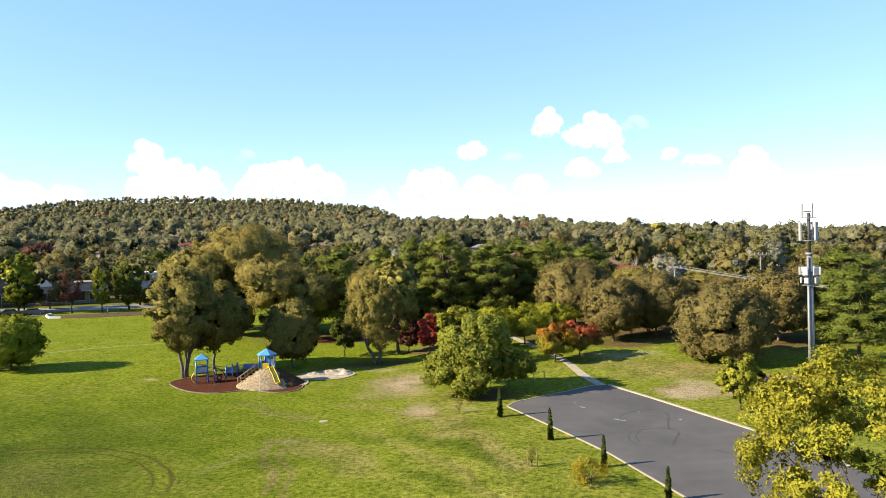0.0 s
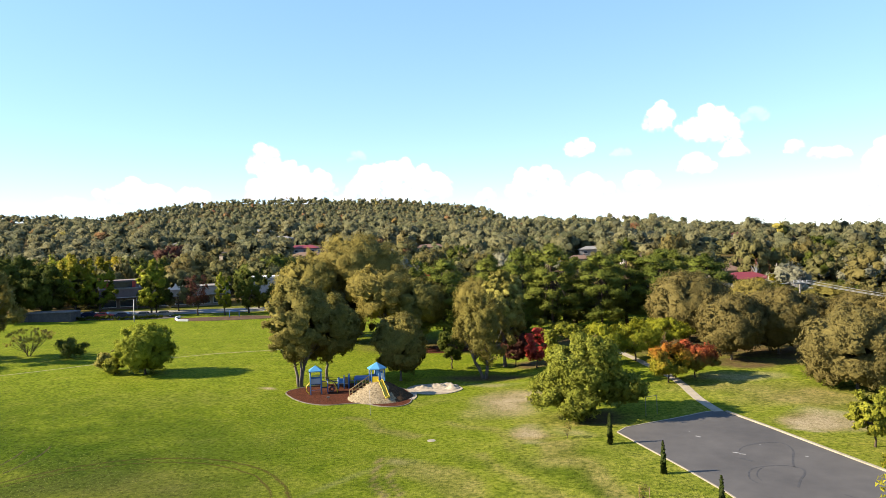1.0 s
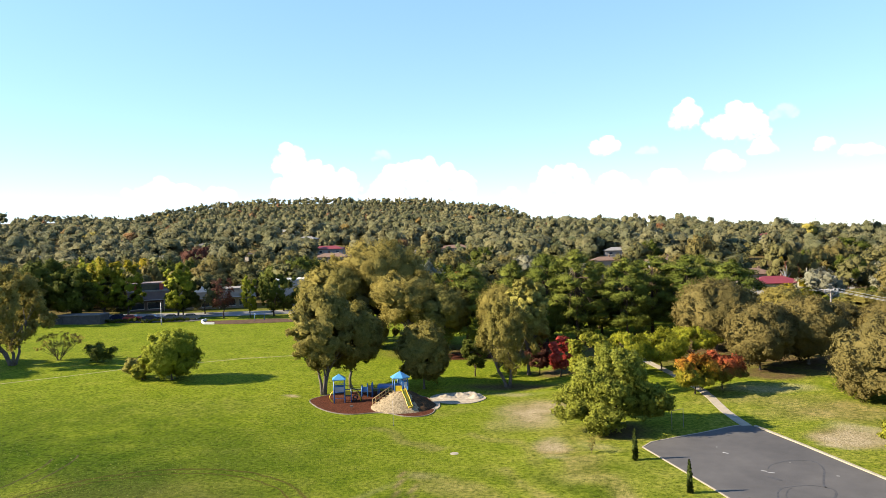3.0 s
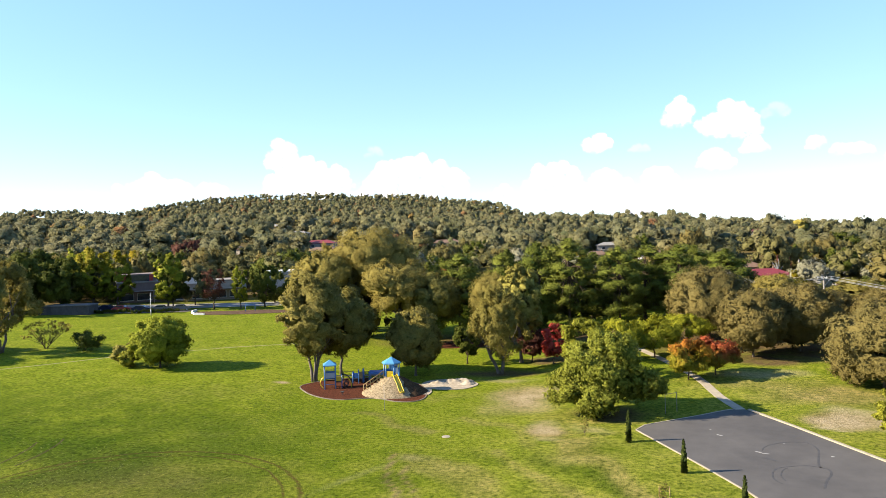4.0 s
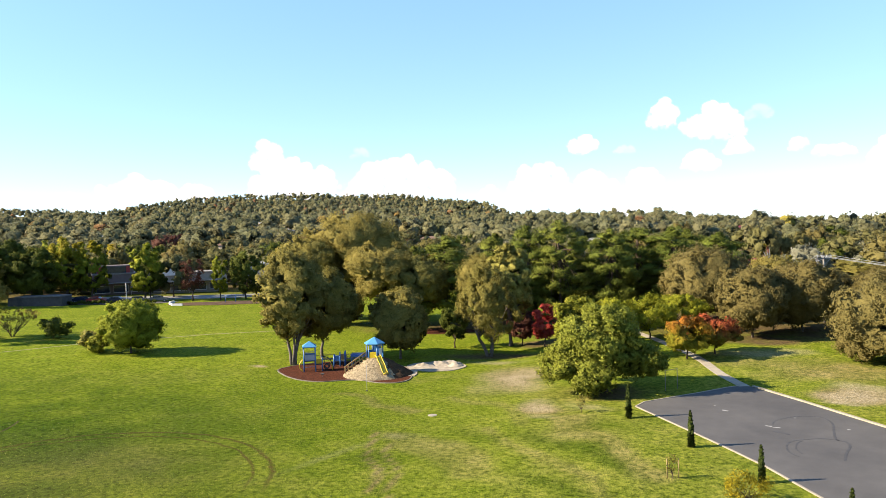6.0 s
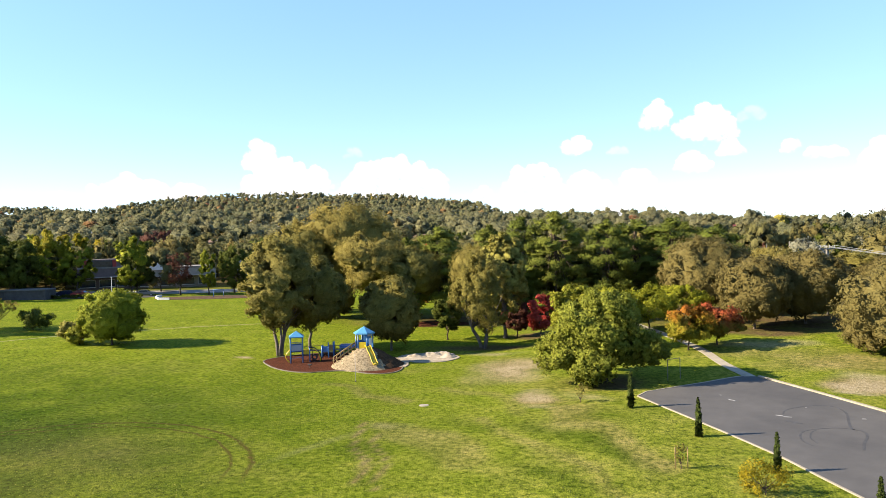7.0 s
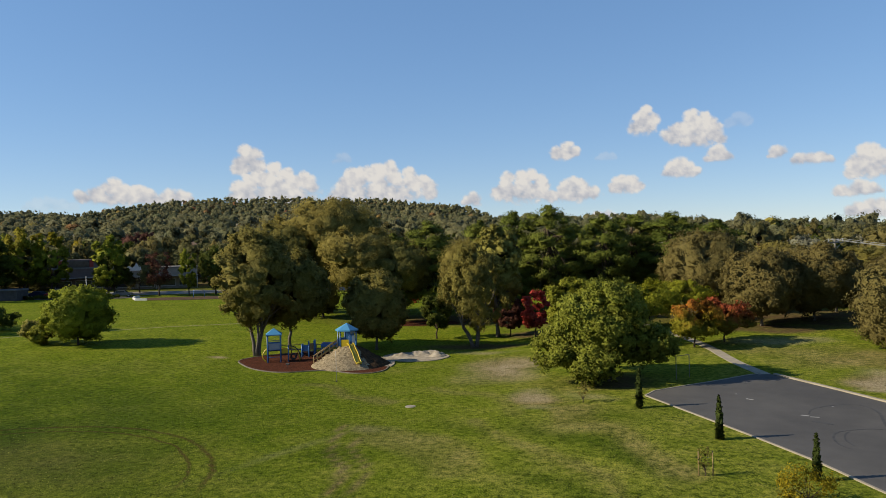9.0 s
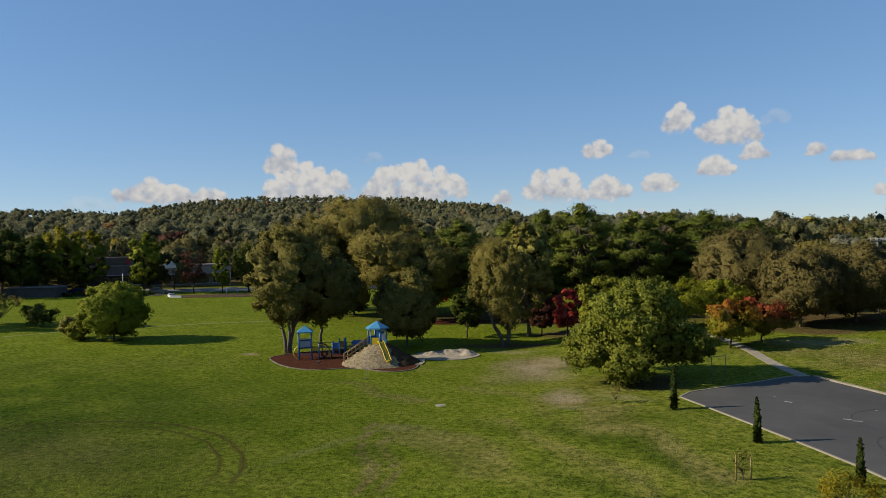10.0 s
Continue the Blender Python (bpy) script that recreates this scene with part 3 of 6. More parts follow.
def trunk_bm(rng, h, girth, fork, tips, splay=0.35, bend=0.03, limbs=12, stems=1):
    """Tapered, slightly bent stems, and limbs that reach from them towards the clumps."""
    bm, lines = B(), []
    for j in range(stems):
        a, lean = 2.4 * j + rng.random(), (0.0 if stems == 1 else (0.12 if stems > 3 else 0.035) + 0.04 * rng.random())
        g = girth if stems == 1 else girth * (1.0 - 0.13 * j)
        pts = [Vector((h * (bend * math.sin(3 * k + rng.random()) * (k / 5) + lean * math.cos(a) * (0.12 + k / 5)), h * (bend * math.cos(2 * k) * (k / 5) + lean * math.sin(a) * (0.12 + k / 5)), -0.15 + (fork * h + 0.15) * k / 5)) for k in range(6)]
        tube(bm, pts, [g * (1.35 if k == 0 else 1.0 - 0.09 * k) for k in range(6)], 9)
        lines.append((pts, g))
    for i, tip in enumerate(tips[:limbs]):
        tip = Vector(tip)
        pts, stem = min(lines, key=lambda line: (line[0][5].xy - tip.xy).length) if i % 3 else lines[i % len(lines)]
        a = pts[3].lerp(pts[5], rng.random())
        mid = a.lerp(tip, 0.5) + Vector((0, 0, -splay * 0.12 * h + 0.10 * h * rng.random()))
        line = [a * (1 - u) ** 2 + mid * 2 * u * (1 - u) + tip * u * u for u in (0, 0.25, 0.5, 0.75, 1)]
        g = stem * (0.34 + 0.22 * rng.random())
        tube(bm, line, [g, g * 0.8, g * 0.58, g * 0.38, g * 0.16], 6, False)
    return bm


def crown_of(kind, rng, h, w):
    """Clump centres, and the leafy puffs round them, for a kind of tree."""
    if kind == "gum":
        c, r = clumps_in(rng, 92, h, w, 0.22, 1.0, 0.112, 0.66)
        return c, puffs(rng, c, r, 9, 30, 0.16, 0.9, core=0.62, broad=0.46, round_=1.3, fill=1.0)
    if kind == "high_gum":
        c, r = clumps_in(rng, 86, h, w, 0.32, 1.0, 0.11, 0.62)
        return c, puffs(rng, c, r, 9, 30, 0.16, 0.9, core=0.62, broad=0.46, round_=1.3, fill=1.0)
    if kind == "round_gum":
        c, r = clumps_in(rng, 112, h, w, 0.11, 1.0, 0.116, 0.70)
        return c, puffs(rng, c, r, 8, 26, 0.15, 0.95, core=0.66, broad=0.5, round_=1.3, up=0.2, fill=1.05)
    if kind == "skirt_gum":
        c, r = clumps_in(rng, 120, h, w, 0.0, 1.0, 0.10, 0.68)
        return c, puffs(rng, c, r, 8, 28, 0.15, 0.95, core=0.66, broad=0.5, round_=1.3, up=0.2, fill=1.05)
    if kind == "weeping_gum":
        c, r = clumps_in(rng, 62, h, w, 0.2, 1.0, 0.105, 0.5)
        c[:, :2] *= np.clip(1.15 - 0.55 * (c[:, 2] / h) ** 2, 0.4, 1.1)[:, None]
        return c, puffs(rng, c, r, 10, 32, 0.17, 1.35, broad=0.3, core=0.4, hang=0.8)
    if kind == "pine":
        c, r = [], []
        for z in np.linspace(0.19, 0.93, 10):
            reach = w / 2 * (0.95 - 0.62 * max(0, (z - 0.5) / 0.5) ** 1.6) * (0.7 + 0.45 * rng.random())
            for k in range(7 if z < 0.85 else 3):
                a = 2 * math.pi * (k / 7 + rng.random() * 0.16 + z * 3)
                q = reach * (0.4 + 0.5 * rng.random())
                c.append((q * math.cos(a), q * math.sin(a), h * z + 0.03 * h * rng.normal()))
                r.append(w * (0.12 + 0.07 * rng.random()))
        c, r = np.array(c + [(0, 0, 0.90 * h), (0.3, 0.2, 0.955 * h), (0, 0, 0.985 * h)]), np.array(r + [0.13 * w, 0.10 * w, 0.07 * w])
        return c, puffs(rng, c, r, 9, 34, 0.18, 0.36, lift=0.6, core=0.6, broad=0.3, round_=0.7)
    if kind == "broad":      # a dome over spreading low limbs, one of them reaching far out
        lobes = [(-0.04, 0.0, 0.24, 1.0, 0.80, 62, 0.105), (-0.40, -0.05, 0.10, 0.50, 0.44, 24, 0.088), (0.29, 0.0, 0.16, 0.56, 0.48, 32, 0.085), (-0.10, -0.18, 0.03, 0.46, 0.52, 24, 0.088), (-0.05, 0.28, 0.15, 0.6, 0.5, 22, 0.09), (-0.26, 0.02, 0.3, 0.72, 0.44, 18, 0.09)]
        made = []
        for x, y, low, high, wide, n, size in lobes:
            c, r = clumps_in(rng, n, h, w * wide, low, high, size / wide, 0.5)
            made.append((c + np.array((x * w, y * w, 0)), r))
        c, r = (np.concatenate(k) for k in zip(*made))
        return c, puffs(rng, c, r, 9, 30, 0.13, 0.85, broad=0.6, core=0.5, wild=0.75, round_=0.8, fill=0.55, grain=(0.32, 0.6))
    if kind == "dome":
        c, r = clumps_in(rng, 90, h, w, 0.05, 1.0, 0.13, 0.6)
        return c, puffs(rng, c, r, 9, 28, 0.14, 0.9, broad=0.6, core=0.66, round_=1.3, fill=1.05)
    if kind == "small":
        c, r = clumps_in(rng, 44, h, w, 0.16, 1.0, 0.125, 0.45)
        return c, puffs(rng, c, r, 8, 34, 0.12, 0.7, core=0.45, broad=0.55)
    if kind == "foreground":
        c, r = clumps_in(rng, 130, h, w, 0.10, 1.0, 0.075, 0.5)
        return c, puffs(rng, c, r, 7, 46, 0.085, 0.85, core=0.25, wild=0.7, broad=0.6, grain=(0.4, 0.75))
    if kind == "cypress":
        z = np.linspace(0.06, 0.97, 26)
        a = np.arange(26) * 2.4
        q = w * 0.16 * np.clip(1.15 - z, 0.1, 1)
        c, r = np.stack([q * np.cos(a), q * np.sin(a), z * h], 1), w * 0.30 * np.clip(1.25 - z ** 2.5, 0.2, 1)
        return c, puffs(rng, c, r, 6, 26, 0.05, 1.4, core=0.85, hang=-0.8, broad=0.4)
    if kind == "shrub":
        c, r = clumps_in(rng, 26, h, w, 0.02, 1.0, 0.14, 0.4)
        return c, puffs(rng, c, r, 7, 30, 0.11, 0.8, core=0.5)
    if kind == "thin_shrub":
        c, r = clumps_in(rng, 24, h, w, 0.05, 1.0, 0.14, 0.35)
        return c, puffs(rng, c, r, 6, 15, 0.05, 0.9, core=0.06, wild=0.8, broad=0.6, grain=(0.5, 0.9))
    if kind == "half_bare":
        c, r = clumps_in(rng, 50, h, w, 0.2, 1.0, 0.10, 0.4)
        return c, puffs(rng, c, r, 5, 16, 0.15, 0.9, core=0.1, wild=0.8, grain=(0.4, 0.8))
    if kind == "spindly":
        c, r = clumps_in(rng, 40, h, w, 0.25, 1.0, 0.08, 0.4)
        return c, puffs(rng, c, r, 4, 16 if h > 3 else 2, 0.11 if h > 3 else 0.05, 0.8, core=0.08)
    if kind == "street":
        c, r = clumps_in(rng, 64, h, w, 0.10, 1.0, 0.115, 0.55)
        return c, puffs(rng, c, r, 7, 22, 0.24, 0.95, core=0.66, broad=0.5)
    c, r = clumps_in(rng, 34, h, w, 0.0, 1.0, 0.135, 0.6)     # mid-distance
    return c, puffs(rng, c, r, 6, 14, 0.24, 0.95, core=0.64, broad=0.5, round_=1.2, up=0.3, thick=(0.45, 1.0), grain=(0.26, 0.42))


PROTOTYPES = {}


def plant(kind, variant, x, y, h, w, leaf, bark, label, group="", category="tree", turn=None, name="tree"):
    """Plants a tree; alike ones share their meshes."""
    key = (kind, variant, leaf.name)
    turn = (x * 37 + y * 53) % 360 if turn is None else turn
    at = pose(x, y, gz(x, y) - 0.03, 0, 0, turn)
    if key in PROTOTYPES:
        ob, h0, w0 = PROTOTYPES[key]
        made = copy_thing(ob, at @ Matrix.Diagonal((w / w0, w / w0, h / h0, 1)))
        return tagged(made, label, category, group)
    rng = np.random.default_rng(11 + 17 * variant + sum(map(ord, kind)))
    ob = thing(name, at, label, category, group)
    c, made = crown_of(kind, rng, h, w)
    lower = c[np.argsort(c[:, 2] + rng.random(len(c)) * h * 0.4)]
    fork = {"pine": 0.86, "cypress": 0.7, "gum": 0.30, "high_gum": 0.42, "broad": 0.3, "dome": 0.3, "round_gum": 0.3, "shrub": 0.2, "thin_shrub": 0.2, "spindly": 0.22}.get(kind, 0.34)
    girth = h * {"cypress": 0.018, "pine": 0.016, "spindly": 0.022, "small": 0.02}.get(kind, 0.019)
    limbs = {"thin_shrub": 24, "half_bare": 36, "pine": 40, "spindly": 40 if h > 3 else 8, "cypress": 0, "mid": 6, "foreground": 34, "gum": 24, "high_gum": 26, "weeping_gum": 24}.get(kind, 16)
    part("trunk", trunk_bm(rng, h, girth, fork, lower if kind != "pine" else c[:60:2], limbs=limbs, stems={"weeping_gum": 4, "half_bare": 1, "spindly": 5 if h > 3 else 1}.get(kind, 3 if kind == "gum" and variant == 0 else 1)), bark, ob)
    hang("crown", join_crown("crown", made, leaf), ob)
    PROTOTYPES[key] = (ob, h, w)
    return ob


GUM, PINES, GOLD, BROWN = "gum trees behind the playground", "dark pines in the grove", "autumn trees by the path", "olive-brown gums by the car park"
for kind, v, x, y, h, w, leaf, bark, label, group in (
        ("gum", 0, -37.0, 80.4, 13.9, 9.2, EUC_LEAF, EUC_BARK, "tall gum with pale forked trunk and olive foliage beside the playground", GUM),
        ("gum", 1, -35.3, 85.2, 11.5, 8.8, EUC_LEAF, EUC_BARK, "olive gum with a dark spreading crown behind the playground", GUM),
        ("high_gum", 2, -45.0, 124.0, 19.7, 19.5, EUC_LEAF, EUC_BARK, "largest olive gum with a wide layered crown in the grove", GUM),
        ("high_gum", 1, -50.7, 116.6, 15.5, 13.8, EUC_LEAF, EUC_BARK, "olive gum at the edge of the lawn beside the grove", GUM),
        ("high_gum", 0, -34.5, 109.4, 14.7, 13.2, EUC_LEAF, EUC_BARK, "olive gum with a clumped crown inside the grove", GUM),
        ("round_gum", 0, -25.1, 85.4, 8.8, 7.0, EUC_LEAF, EUC_BARK, "dense rounded olive gum behind the slide tower", GUM),
        ("high_gum", 0, -29.0, 110.0, 12.4, 10.5, EUC_LEAF, EUC_BARK, "low olive gum in the shaded grove", GUM),
        ("high_gum", 2, -18.0, 106.5, 12.2, 9.5, EUC_LEAF, EUC_BARK, "olive gum in the shaded middle of the grove", GUM),
        ("small", 2, -20.2, 94.2, 5.8, 4.4, FOLIAGE_GREEN, BARK, "small dark green tree at the edge of the grove", GUM),
        ("weeping_gum", 0, -14.4, 87.6, 11.1, 8.0, EUC_LEAF, EUC_BARK, "slender weeping gum with several pale stems at the lawn's edge", GUM),
        ("gum", 3, -12.9, 96.0, 13.6, 6.4, PALE_GUM_LEAF, EUC_BARK, "narrow light green gum rising behind the weeping gum", GUM),
        ("pine", 0, -25.5, 113.0, 14.6, 11.5, PINE_LEAF, BARK, "dark green pine with layered boughs and bare lower trunk", PINES),
        ("pine", 1, -32.5, 119.0, 13.2, 11.0, PINE_LEAF, BARK, "dark green pine with layered boughs in the grove", PINES),
        ("pine", 1, -19.0, 124.0, 14.9, 10.0, PINE_LEAF, BARK, "dark green pine with layered boughs in the grove", PINES),
        ("pine", 0, -13.2, 121.5, 15.9, 10.5, PINE_LEAF, BARK, "tall dark green pine with layered boughs in the grove", PINES),
        ("pine", 2, -7.8, 119.5, 16.2, 10.5, PINE_LEAF, BARK, "tall dark green pine with a pointed top in the grove", PINES),
        ("pine", 1, 0.4, 119.5, 13.4, 10.0, PINE_LEAF, BARK, "dark green pine with layered boughs in the grove", PINES),
        ("pine", 2, 4.6, 125.5, 13.2, 10.5, PINE_LEAF, BARK, "dark green pine with layered boughs in the grove", PINES),
        ("pine", 0, 10.0, 123.0, 13.1, 11.0, PINE_LEAF, BARK, "dark green pine with a flat top in the grove", PINES),
        ("pine", 2, -4.2, 130.0, 13.0, 8.5, PINE_LEAF, BARK, "dark green pine at the back of the grove", PINES),
        ("pine", 1, 18.6, 131.5, 12.0, 11.0, PINE_LEAF, BARK, "dark green pine at the back of the grove", PINES),
        ("pine", 0, 14.0, 137.0, 12.6, 10.0, PINE_LEAF, BARK, "dark green pine at the back of the grove", PINES),
        ("pine", 2, 46.0, 92.0, 12.0, 11.0, PINE_LEAF, BARK, "broad dark green pine beyond the telecom mast", PINES),
        ("pine", 0, 40.5, 77.0, 11.0, 9.5, PINE_LEAF, BARK, "broad dark green pine beyond the telecom mast", PINES),
        ("small", 0, -8.2, 93.4, 5.6, 4.2, RED_LEAF, BARK, "small red autumn tree in the shade of the pines", GOLD),
        ("small", 1, -11.4, 96.0, 4.8, 4.4, MAROON_LEAF, BARK, "small dull maroon tree in the shade of the pines", GOLD),
        ("broad", 0, -0.45, 67.6, 7.9, 10.0, PLANE_LEAF, BARK, "broad mid-green tree at the end of the car park", ""),
        ("small", 0, -3.4, 82.5, 7.4, 6.6, LIME_LEAF, BARK, "light green tree behind the broad tree", GOLD),
        ("small", 1, 4.8, 93.5, 5.6, 7.8, AUTUMN_LIME, BARK, "yellow-green autumn tree with a low crown", GOLD),
        ("small", 2, 9.2, 99.0, 5.0, 7.0, AUTUMN_LIME, BARK, "yellow-green autumn tree with a low crown", GOLD),
        ("small", 2, 0.8, 90.5, 5.8, 6.0, AUTUMN_LIME, BARK, "yellow-green autumn tree behind the broad tree", GOLD),
        ("small", 0, 8.0, 81.9, 4.7, 6.0, ORANGE_LEAF, BARK, "small orange and green maple beside the footpath", GOLD),
        ("small", 1, 11.2, 84.6, 4.6, 5.8, MAPLE_LEAF, BARK, "small red-topped maple beside the footpath", GOLD),
        ("round_gum", 1, 13.0, 107.0, 10.3, 12.0, BROWN_LEAF, EUC_BARK, "rounded olive-brown gum behind the maples", BROWN),
        ("round_gum", 0, 16.9, 94.6, 8.6, 9.0, BROWN_LEAF, EUC_BARK, "rounded olive-brown gum over bare ground", BROWN),
        ("round_gum", 2, 23.4, 98.4, 8.8, 10.6, BROWN_LEAF, EUC_BARK, "rounded olive-brown gum over bare ground", BROWN),
        ("round_gum", 1, 23.6, 115.5, 8.3, 10.6, EUC_LEAF, EUC_BARK, "olive gum at the back of the park", BROWN),
        ("skirt_gum", 2, 27.2, 80.2, 9.0, 11.6, BROWN_LEAF, EUC_BARK, "wide olive-brown gum with drooping skirts near the bare patch", BROWN),
        ("round_gum", 0, 30.0, 113.0, 6.2, 9.0, BROWN_LEAF, EUC_BARK, "rounded olive-brown gum at the back of the park", BROWN),
        ("gum", 1, 36.0, 119.0, 7.6, 10.0, EUC_LEAF, EUC_BARK, "olive gum at the back of the park", BROWN),
        ("round_gum", 1, 36.2, 107.0, 7.4, 9.0, BROWN_LEAF, EUC_BARK, "rounded olive-brown gum at the back of the park", BROWN),
        ("round_gum", 0, 37.6, 92.0, 9.0, 10.4, BROWN_LEAF, EUC_BARK, "rounded olive-brown gum over bare ground", BROWN),
        ("small", 1, 22.1, 59.6, 5.0, 4.2, LIME_LEAF, BARK, "young yellow-green tree with a slim trunk by the kerb", ""),
        ("foreground", 0, 16.7, 27.4, 10.5, 10.4, MUSTARD_LEAF, BARK, "large yellow-green autumn tree at the car park's edge", ""),
        ("dome", 2, -62.5, 84.9, 7.1, 8.4, GRASS_GREEN_LEAF, BARK, "rounded green tree standing alone on the lawn", ""),
        ("gum", 2, -113.0, 76.5, 15.0, 13.0, EUC_LEAF, EUC_BARK, "tall gum at the far side of the lawn", ""),
        ("gum", 0, -119.0, 83.5, 15.5, 12.0, EUC_LEAF, EUC_BARK, "tall gum at the far side of the lawn", ""),
        ("weeping_gum", 0, -95.5, 90.0, 15.5, 12.5, EUC_LEAF, EUC_BARK, "tall gum with a bare lower trunk on the lawn", ""),
):
    plant(kind, v, x, y, h, w, leaf, bark, label, group, turn=0 if kind == "broad" else None)

for x, y, h, w in ((1.3, 58.2, 2.7, 0.66), (5.1, 50.9, 2.5, 0.6), (8.2, 44.4, 2.2, 0.56), (11.0, 38.2, 2.05, 0.54), (14.0, 31.6, 2.0, 0.52)):
    plant("cypress", 0, x, y, h, w, CYPRESS_LEAF, BARK, "slim young columnar cypress on the lawn beside the car park", "row of cypresses along the car park", "cypress", name="cypress")
plant("spindly", 0, -91.7, 95.5, 4.6, 8.0, EUC_LEAF, BARK, "nearly bare spreading shrub on the lawn", "", "shrub", name="shrub")
plant("shrub", 0, -83.4, 94.7, 3.2, 6.2, FOLIAGE_GREEN, BARK, "low dark green shrub on the lawn", "", "shrub", name="shrub")
plant("shrub", 1, -68.6, 85.6, 3.3, 4.4, PALE_GUM_LEAF, BARK, "thin yellowish shrub beside the lone green tree", "", "shrub", name="shrub")
plant("shrub", 2, -66.8, 84.2, 3.0, 3.4, LIME_LEAF, BARK, "low yellow-green shrub beside the lone green tree", "", "shrub", name="shrub")
plant("thin_shrub", 2, 6.9, 41.0, 1.7, 2.7, GOLD_LEAF, BARK, "low yellow autumn shrub near the car park", "", "shrub", name="shrub")
plant("spindly", 1, 3.4, 44.5, 1.5, 0.8, EUC_LEAF, BARK, "thin bare sapling between stakes on the lawn", "", "sapling", name="sapling")
plant("spindly", 1, -2.4, 60.0, 1.5, 0.9, EUC_LEAF, BARK, "thin bare sapling on the lawn", "", "sapling", name="sapling")

# Street trees beyond the playing field
STREET = "street trees beyond the field"
for v, x, y, h, w, leaf, label in (
        (0, -140.0, 139.5, 15.5, 11, FOLIAGE_GREEN, "dark green street tree beyond the field"), (1, -130.8, 141.8, 13.6, 11.5, FOLIAGE_GREEN, "dark green street tree beyond the field"),
        (2, -128.4, 150.0, 15.8, 9.5, STREET_SUN_TOP, "street tree beyond the field with a sunlit yellow top put into its leaf colour"), 
        (2, -109.5, 153.5, 14.3, 8.0, STREET_LIME, "tall green street tree before the shops"), (1, -110.5, 157.0, 12.0, 8.0, FOLIAGE_GREEN, "dark green street tree before the shops"),
        
        (2, -91.5, 157.3, 11.0, 4.4, STREET_LIME, "narrow light green street tree by the garden bed"), (0, -87.4, 161.9, 11.6, 7.8, FOLIAGE_GREEN, "dark street tree by the garden bed"),
        (1, -81.0, 165.5, 6.8, 6.5, FOLIAGE_GREEN, "low dark street tree by the garden bed"),
        (1, -150.0, 134.0, 14.5, 12, EUC_LEAF, "olive street gum beyond the field"), (0, -135.5, 132.6, 13.0, 9, EUC_LEAF, "olive street gum beyond the field"), (2, -146.0, 150.0, 15.0, 12, FOLIAGE_GREEN, "dark green street tree beyond the field"),
        (1, -135.0, 146.5, 12.0, 11, FOLIAGE_GREEN, "dark green street tree beyond the field"), (1, -123.0, 152.0, 15.2, 8.5, STREET_SUN_TOP, "street tree beyond the field with a sunlit yellow top put into its leaf colour"),
        (0, -70.0, 180.0, 13.0, 12, EUC_LEAF, "olive gum behind the garden bed")):
    plant("street", v, x, y, h, w, leaf, BARK, label, STREET)
plant("half_bare", 0, -98.0, 155.7, 10.4, 7.2, MAROON_LEAF, BARK, "half-bare maroon street tree before the shops", STREET)


